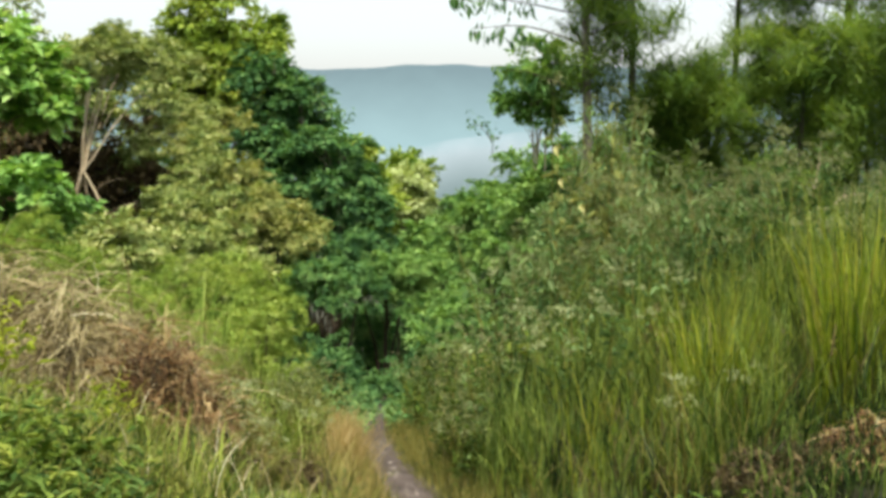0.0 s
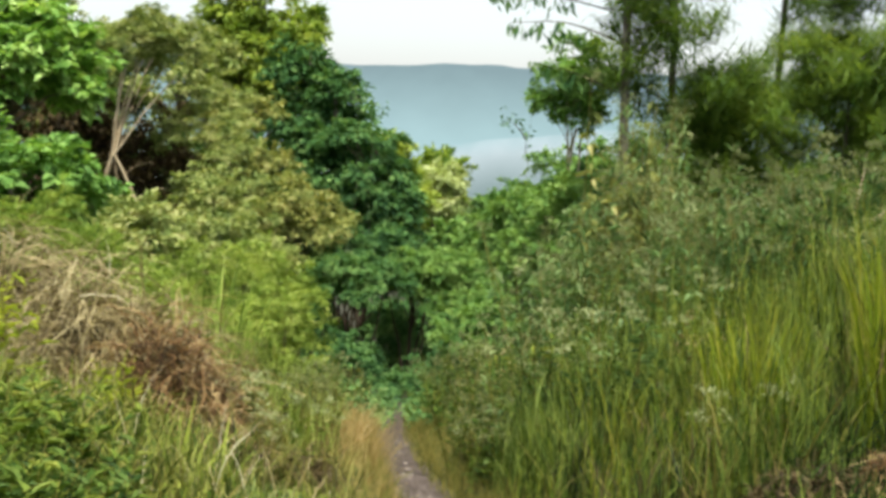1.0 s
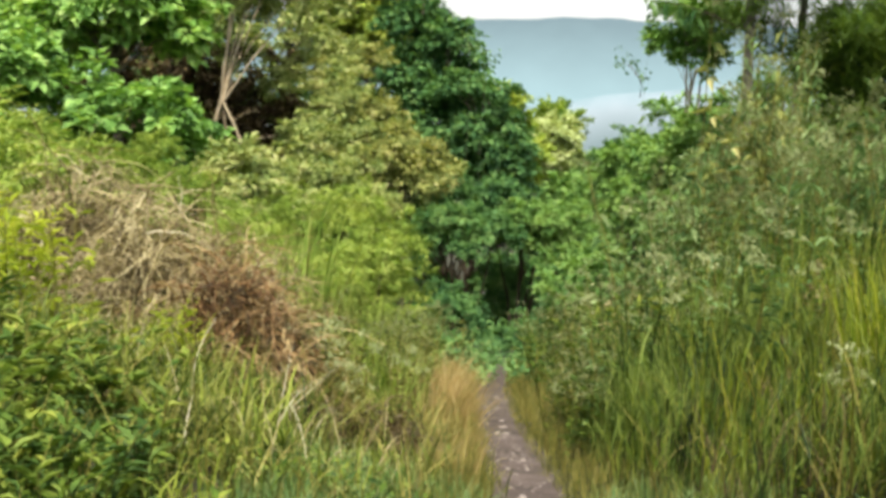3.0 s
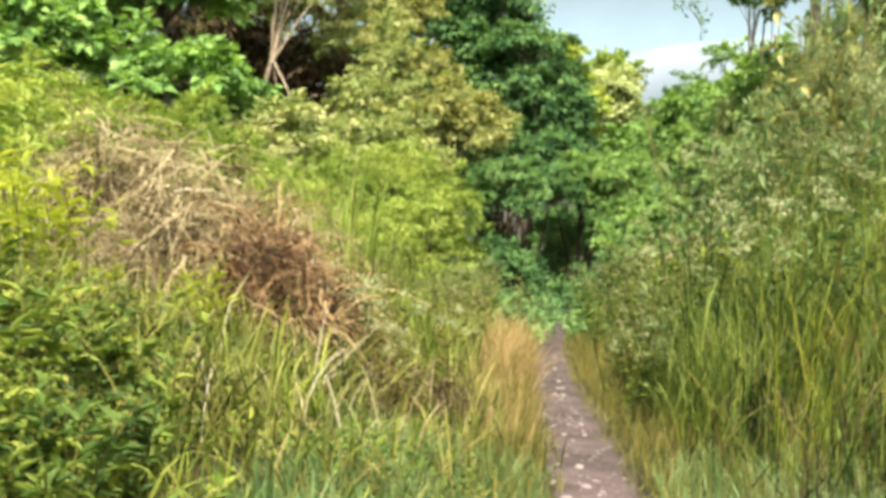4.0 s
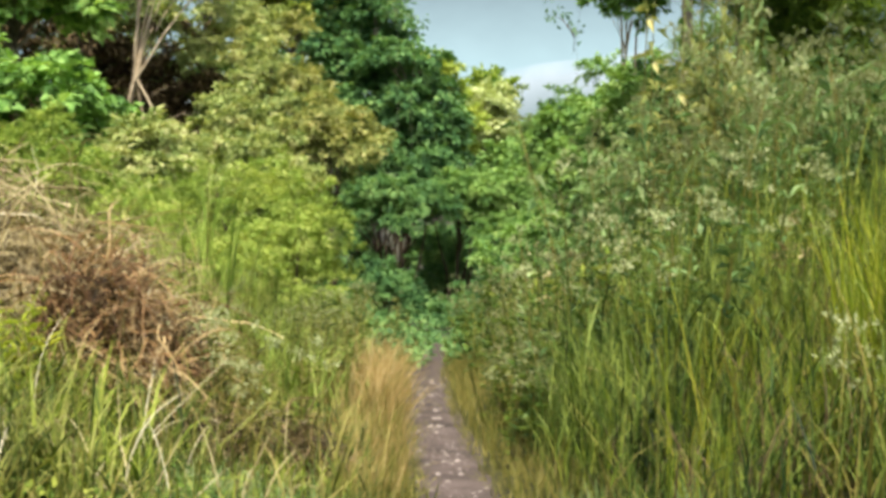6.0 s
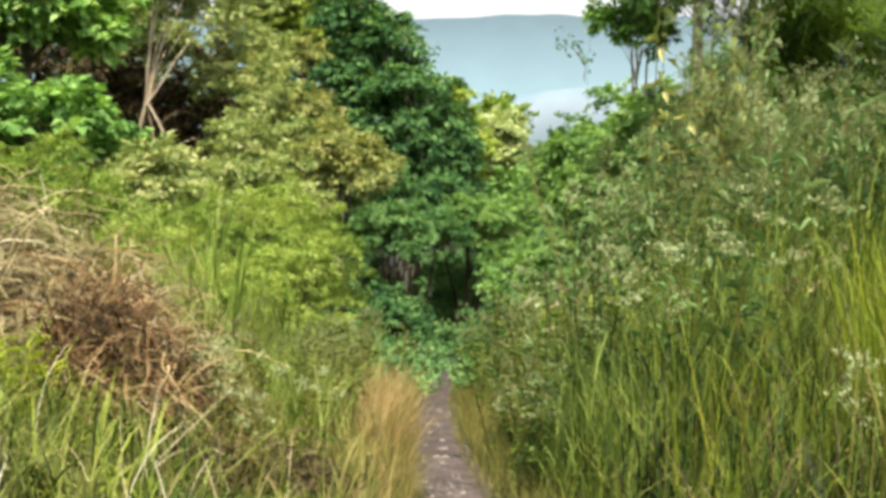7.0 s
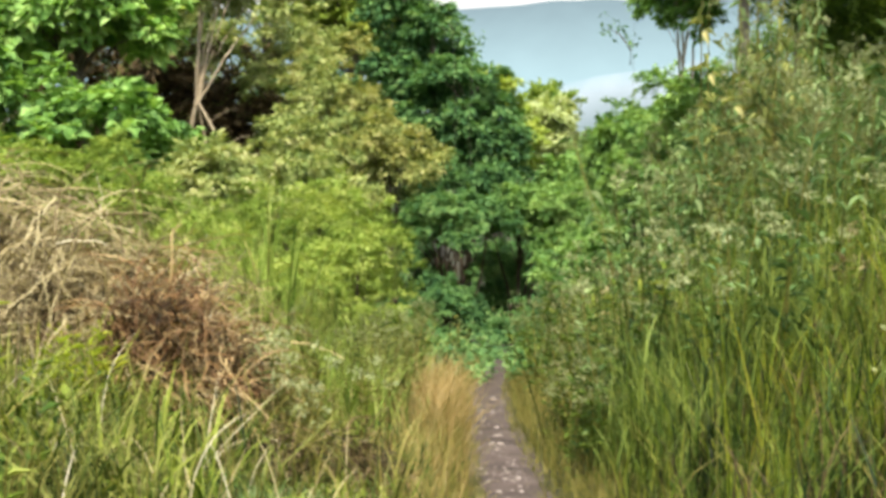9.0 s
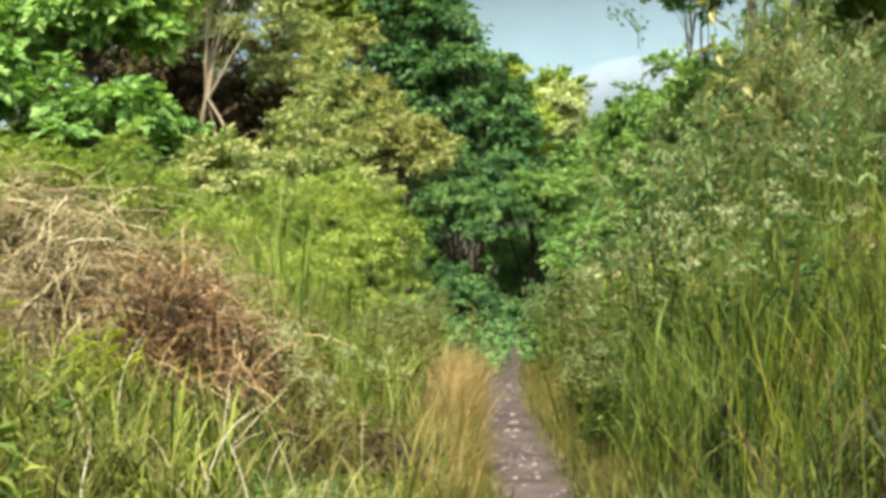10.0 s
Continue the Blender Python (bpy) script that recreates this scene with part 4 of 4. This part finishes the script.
def hanging_weed(label, height, stems, leaf, material):
    """A tall weed whose broad leaves hang from upright stalks below a loose buff head."""
    ob = thing("tall_weed", label, "weed", "seeding weeds")
    stalks, pos, axis, hp = [], [], [], []
    for k in range(stems):
        foot = np.append(rng.normal(0, 0.16, 2), -0.08)
        end = np.append(foot[:2] + rng.normal(0, 0.2, 2), height * rng.uniform(0.65, 1.06))
        stalks.append(limb(foot, end, 0.011, 0.004, 0.05, 6, 4))
        m = 30
        s = rng.uniform(0.25, 1.0, m)[:, None]
        a = rng.uniform(0, 2 * np.pi, m)
        pos.append(foot + s * (end - foot))
        axis.append(np.stack([np.cos(a), np.sin(a), rng.uniform(-1.1, 0.5, m)], -1))
        hp.append(end + rng.normal(0, 1, (30, 3)) * [0.06, 0.06, 0.035])
    part("stem", merge(stalks), L_VERGE, ob, kind="stuff")
    pos, axis = np.concatenate(pos), np.concatenate(axis)
    ln = leaf * rng.uniform(0.6, 1.3, len(pos))
    part("foliage", leaf_geo(pos, axis, np.array([[0, 0, 1.0]]) + rng.normal(0, 0.3, axis.shape), ln, ln * 0.36, 0.4), material, ob, kind="stuff")
    hp = np.concatenate(hp)
    ln = rng.uniform(0.02, 0.045, len(hp))
    part("flower_head", leaf_geo(hp, rng.normal(0, 0.6, hp.shape) + [0, 0, 0.5], unit(rng.normal(size=hp.shape)), ln, ln * 0.7, 0.1), L_SEED, ob, kind="stuff")
    return ob


def spread_things(maker, kinds, places, scale=(0.85, 1.2)):
    """The first of each kind is built, the others are copies."""
    made = []
    for n, (x, y) in enumerate(places):
        m = spot(x, y, rng.uniform(0, 6.28), rng.uniform(*scale), rng.uniform(0.85, 1.15))
        if n < kinds:
            ob = maker(n)
            ob.matrix_basis = m
            made.append(ob)
        else:
            copy_thing(made[n % kinds], m)


def points(count, x0, x1, y0, y1):
    x, y = scatter(count, x0, x1, y0, y1)
    return [(float(a), float(b)) for a, b in zip(x, y)]


def fan(count, b0, b1, y0, y1):
    """Places on the right-hand slope, in a band that widens down the gully."""
    y = rng.uniform(y0, y1, count)
    x = np.maximum(y * rng.uniform(b0, b1, count), path_x(y) + 1.3)
    return [(float(a), float(b)) for a, b in zip(x, y)]


def foot_of_bank(count):
    """Places at the foot of the left bank, in a wedge that narrows down the trail."""
    y = rng.uniform(4.8, 8.0, count)
    x = rng.uniform(-4.2, 0.05 - 0.573 * (y - 2.84))
    return [(float(a), float(b)) for a, b in zip(x, y)]


spread_things(lambda n: make_weed("tall grey-green weed with buff seed heads", 2.1, 8, 0.15, L_WEED, L_SEED, 50, "seeding weeds", 0.24, 0.4), 4,
              fan(26, 0.05, 0.215, 12.6, 17.5), (0.7, 1.2))
spread_things(lambda n: hanging_weed("tall grey-green weed with broad hanging leaves", 3.1, 6, 0.15, L_WEED if n % 5 else L_TAN), 6,
              fan(32, 0.128, 0.172, 15.5, 19.5), (0.92, 1.05))
spread_things(lambda n: hanging_weed("grey-green weed with broad hanging leaves on the slope", 1.8, 6, 0.15, L_WEED if n % 5 else L_TAN), 6,
              fan(40, 0.06, 0.3, 13.0, 17.5), (0.75, 1.15))
spread_things(lambda n: make_weed("very tall grey-green weed below thin trees", 2.4, 9, 0.16, L_WEED, L_SEED, 50, "seeding weeds", 0.2, 0.5), 2,
              fan(12, 0.12, 0.185, 14.0, 17.5), (0.85, 1.1))
spread_things(lambda n: make_weed("grey-green weed with buff seed heads on the slope", 1.75, 8, 0.15, L_WEED, L_SEED, 55, "seeding weeds", 0.2, 0.6), 4,
              fan(30, 0.2, 0.275, 12.3, 18.5), (0.7, 1.2))
spread_things(lambda n: make_weed("pale yellow-green weed with seed heads on the slope", 1.3, 9, 0.14, L_WEED, L_SEED, 60, "seeding weeds", 0.2, 0.6), 3,
              fan(26, 0.26, 0.34, 12.0, 18.5), (0.7, 1.25))
spread_things(lambda n: make_weed("low pale weed with seed heads on the slope", 0.85, 9, 0.13, L_WEED, L_SEED, 60, "seeding weeds", 0.2, 0.6), 3,
              fan(44, 0.33, 0.5, 11.0, 19.5), (0.9, 1.2))
spread_things(lambda n: make_weed("green weed with small leaves beside the trail", 1.1, 8, 0.09, L_HERB, L_SEED, 20, "green weeds"), 3,
              points(22, 0.75, 2.0, 10.5, 20.0))
spread_things(lambda n: make_weed("yellowish olive weed on the bank beside the trail", 0.9, 8, 0.1, L_TAN, L_SEED, 20, "olive weeds", 0.2), 3,
              points(26, -2.6, -0.9, 12.0, 24.0))
spread_things(lambda n: make_weed("white-flowering herb in the grass", 1.7, 5, 0.12, L_WEED, L_WHITE, 75, "white-flowering herbs"), 2,
              [(0.43, 11.2), (0.9, 11.25), (1.15, 10.0), (1.4, 9.6), (2.1, 10.6)], (1.0, 1.15))
spread_things(lambda n: make_weed("low white-flowering herb beside the trail", 0.9, 6, 0.08, L_VERGE, L_WHITE, 60, "white-flowering herbs"), 1,
              [(-1.5, 10.2), (-1.72, 10.3), (-1.6, 10.0), (0.2, 12.1), (1.9, 8.0)], (1.0, 1.15))
spread_things(lambda n: make_weed("leafy green herb at the foot of the bank", 0.5, 9, 0.11, L_HERB, L_HERB, 6, "leafy herbs", 0.36), 3,
              foot_of_bank(70), (0.7, 1.15))
spread_things(lambda n: make_weed("yellow-green herb with long narrow leaves", 0.5, 7, 0.16, L_LIME, L_LIME, 4, "narrow-leaved herbs", 0.15), 3,
              foot_of_bank(14), (0.7, 1.1))
spread_things(lambda n: make_weed("dried brown weed with rusty seed heads", 1.6, 8, 0.13, L_DEAD, L_DEAD, 40, "dried weeds"), 1,
              [(2.0, 10.6), (0.75, 12.9), (1.1, 13.4), (2.2, 14.8), (2.6, 15.4), (1.9, 14.4)], (0.8, 1.05))
spread_things(lambda n: make_weed("olive-green weed hanging over the trail", 0.8, 8, 0.09, L_HERB, L_SEED, 30, "olive weeds"), 2,
              points(12, 0.55, 1.0, 10.8, 13.5) + points(10, -1.4, -0.8, 13.0, 19.0))


def tangle_geo(root, length, width, rise, sag=0.3, kink=0.32, steps=9):
    """Dry stalks as ribbons that set off any way, kink, and sag at their ends."""
    n = len(root)
    way = unit(rng.normal(0, 1, (n, 3)) * [1, 1, 0.6] + [0, 0, rise])
    step = (np.asarray(length) / (steps - 1))[:, None]
    at, line, side = root.copy(), [root], unit(np.cross(way, rng.normal(size=(n, 3))))
    for k in range(steps - 1):
        at = at + way * step
        line.append(at)
        way = unit(way + rng.normal(0, kink, (n, 3)) * (rng.uniform(0, 1, (n, 1)) < 0.6) - [0, 0, sag])
    c = np.stack(line, 1)
    half = np.asarray(width)[:, None, None] / 2 * np.linspace(1, 0.45, steps)[None, :, None] * side[:, None]
    v = np.stack([c - half, c + half], 2).reshape(n, -1, 3)
    tri = [[2 * k, 2 * k + 1, 2 * k + 3, 2 * k + 2] for k in range(steps - 1)]
    return v.reshape(-1, 3), (2 * steps * np.arange(n)[:, None, None] + np.array(tri)[None]).reshape(-1, 4)


def dead_heap(label, core, outer, radius, height, count):
    """A collapsed tangle of dead stalks: a core coloured dark for the shade in its gaps, stalks that arch over it and
    hang down its sides, others lying across.
    """
    ob = thing("dead_stalks", label, "dead plants")

    def dome(n, inner, z0, z1):
        a, q = rng.uniform(0, 6.28, n), inner * np.sqrt(rng.uniform(0, 1, n))
        z = height * rng.uniform(z0, z1, n) * (1 - 0.75 * q**2)
        return a, np.stack([radius * q * np.cos(a), radius * q * np.sin(a), np.maximum(z, 0.02)], -1)

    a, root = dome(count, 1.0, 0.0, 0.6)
    # The core's dark colour paints in the shade between the stalks.
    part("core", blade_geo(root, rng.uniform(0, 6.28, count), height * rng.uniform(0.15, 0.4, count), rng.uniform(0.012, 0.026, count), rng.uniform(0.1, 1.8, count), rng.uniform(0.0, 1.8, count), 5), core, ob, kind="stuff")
    n = count
    a, root = dome(n, 1.0, 0.15, 0.8)
    part("arching_stalk", tangle_geo(root, height * rng.uniform(0.25, 0.85, n), rng.uniform(0.007, 0.016, n), 0.5), outer, ob, kind="stuff")
    n = count // 2
    a, root = dome(n, 1.0, 0.2, 0.95)
    part("fallen_stalk", tangle_geo(root, height * rng.uniform(0.2, 0.6, n), rng.uniform(0.008, 0.017, n), -0.1, 0.12), outer, ob, kind="stuff")
    n = count // 9 if height > 0.8 else 5
    a, root = dome(n, 0.95, 0.3, 0.85)
    part("pale_stalk", tangle_geo(root, rng.uniform(0.25, 0.6, n) * min(1.0, height), rng.uniform(0.009, 0.015, n), 0.05, 0.05, 0.24), L_STALK, ob, "thick pale dry stalks", kind="stuff")
    return ob


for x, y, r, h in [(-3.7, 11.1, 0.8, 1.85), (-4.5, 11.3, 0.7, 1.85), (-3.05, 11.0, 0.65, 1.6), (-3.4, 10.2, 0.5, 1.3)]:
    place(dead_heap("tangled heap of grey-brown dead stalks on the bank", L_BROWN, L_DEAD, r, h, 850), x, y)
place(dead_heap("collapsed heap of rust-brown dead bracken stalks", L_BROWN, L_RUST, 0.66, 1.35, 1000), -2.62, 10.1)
spread_things(lambda n: make_weed("yellow-green leafy plant among dead stalks", 0.75, 7, 0.14, L_YELLOW, L_YELLOW, 10, "yellow weeds", 0.2), 2,
              [(-2.8, 9.3), (-2.95, 9.1)], (0.7, 0.85))
spread_things(lambda n: make_weed("yellow leafy plant at the edge of dead stalks", 1.2, 9, 0.15, L_YELLOW, L_YELLOW, 8, "yellow weeds", 0.22), 2,
              [(-3.45, 8.7), (-3.6, 8.4), (-3.85, 8.7)], (0.9, 1.05))
place(dead_heap("small patch of brown dead stalks in tall grass", L_BROWN, L_BROWN, 0.4, 0.36, 420), 2.1, 6.7)
place(dead_heap("small patch of brown dead stalks in tall grass", L_BROWN, L_RUST, 0.35, 0.34, 360), 2.55, 6.35)
place(dead_heap("small patch of brown dead stalks in tall grass", L_BROWN, L_RUST, 0.35, 0.7, 300), 1.7, 10.2)
# Two added patches whose dark brown stands in for shaded holes in the grass.
place(dead_heap("small stalk patch by the trail, dark brown standing in for a shaded hole", L_BROWN, L_BROWN, 0.34, 0.55, 500), -1.3, 9.8)
place(dead_heap("small stalk patch by the trail, dark brown standing in for a shaded hole", L_BROWN, L_BROWN, 0.26, 0.42, 350), -1.75, 9.5)


def grass_clump(label, material, count, radius, height, width, lean, bend):
    ob = thing("grass_clump", label, "grass")
    part("tuft", tuft_geo(count, radius, height, width, lean, bend, 6), material, ob, kind="stuff")
    part("dry_tuft", tuft_geo(count // 3, radius, height * 0.9, width * 0.8, lean * 1.5, bend * 1.4, 6), L_VERGE, ob, kind="stuff")
    return ob


for (x, y, h) in [(1.6, 9.4, 0.8), (1.25, 10.4, 0.9), (2.7, 10.2, 1.1), (1.5, 11.6, 1.1), (1.95, 8.3, 1.4), (2.1, 8.15, 1.35), (1.75, 8.0, 0.9)]:
    place(grass_clump("clump of bright yellow-green tall grass blades", L_BRIGHT, 130, 0.17, h, 0.014, 0.08, 0.5), x, y)
for (x, y, h) in [(2.75, 7.5, 1.6), (2.95, 7.75, 1.65), (3.1, 8.3, 1.5)]:
    place(grass_clump("clump of tall yellow and straw grass blades", L_BRIGHT, 90, 0.2, h, 0.014, 0.08, 0.45), x, y)
for (x, y, h) in [(-1.4, 14.2, 0.9), (-1.25, 12.8, 0.65), (-1.1, 11.6, 0.5), (-1.62, 15.6, 0.9), (-1.38, 13.4, 0.7), (-1.87, 17.0, 0.8), (-0.98, 10.6, 0.4), (-0.9, 9.6, 0.34)]:
    place(grass_clump("tuft of dry orange straw grass beside the trail", L_STRAW, 340, 0.38, h, 0.0075, 0.32, 1.0), x, y)

for (x, y, h) in [(-3.15, 14.0, 2.3), (-2.95, 14.1, 2.1), (-3.6, 14.6, 1.9)]:
    place(grass_clump("tall clump of broad pale green reed blades", L_LIME, 20, 0.16, h, 0.05, 0.1, 0.35), x, y)

# ---- stones of the trail ----
stone_meshes = []
for k in range(6):
    bm = bmesh.new()
    bmesh.ops.create_icosphere(bm, subdivisions=1, radius=1.0)
    for v in bm.verts:
        v.co *= rng.uniform(0.75, 1.15)
        v.co.z *= 0.55
    me = bpy.data.meshes.new("stone")
    bm.to_mesh(me)
    bm.free()
    me.materials.append(M_STONE)
    stone_meshes.append(me)
for k in range(290):
    y = float(rng.uniform(7.0, 18.0))
    x = float(path_x(y) + rng.normal(0, 0.13))
    ob = new("stone", stone_meshes[k % 6])
    ob.parent = trail
    s = float(0.008 + 0.03 * rng.uniform() ** 5)
    ob.matrix_basis = Matrix.LocRotScale((x, y, ground_z(x, y) + s * 0.15), Euler((0, 0, float(rng.uniform(0, 6.28)))), (s * 1.3, s, s))

# ---- fine gravel, too small to tell apart ----
n = 1800
y = rng.uniform(6.0, 19.0, n)
x = path_x(y) + rng.normal(0, 0.12, n)
near = np.sin(1.7 * y) + np.sin(3.9 * y + 1) + rng.normal(0, 0.6, n) > 0.4
x, y = x[near], y[near]
n = len(x)
r = rng.uniform(0.004, 0.013, n)
shape = np.array([[1, 0, 0], [0, 1, 0], [-1, 0, 0], [0, -1, 0], [0, 0, 0.7]])
turn = rng.uniform(0, 6.28, n)
v = np.stack([np.cos(turn)[:, None] * shape[None, :, 0] - np.sin(turn)[:, None] * shape[None, :, 1] * 0.7,
              np.sin(turn)[:, None] * shape[None, :, 0] + np.cos(turn)[:, None] * shape[None, :, 1] * 0.7,
              np.repeat(shape[None, :, 2], n, 0)], -1) * r[:, None, None]
v += np.stack([x, y, ground_height(x, y) + 0.008], -1)[:, None]
f = 5 * np.arange(n)[:, None, None] + np.array([[0, 1, 4], [1, 2, 4], [2, 3, 4], [3, 0, 4]])[None]
tagged(new("gravel", mesh_of("gravel", v.reshape(-1, 3), f.reshape(-1, 3), M_STONE)), "fine pale gravel scattered on the trail", "gravel", kind="stuff")

# ---- grass and shrubs higher up the left bank ----
x, y, k = tufted(170, 28, -8.0, -4.5, 9.5, 18.5, 0.16)
grass_stuff("bank_grass", "rough yellow-green grass higher up the bank", x, y, 0.95 * k * rng.uniform(0.5, 1.05, len(x)), rng.uniform(0.010, 0.024, len(x)), L_LIME, 0.3, 1.2, 5)
for x, y, h, w in [(-7.4, 14.2, 1.7, 1.0), (-8.3, 16.5, 2.0, 1.2), (-6.4, 13.0, 1.4, 0.8)]:
    place(make_shrub("lime_shrub", "yellow-green leafy shrub rising out of grass", (w, w * 0.85, h * 0.5), L_LIME, 3200, 0.18, 28, 0.28, height=h, group="yellow-green shrubs"), x, y, x)
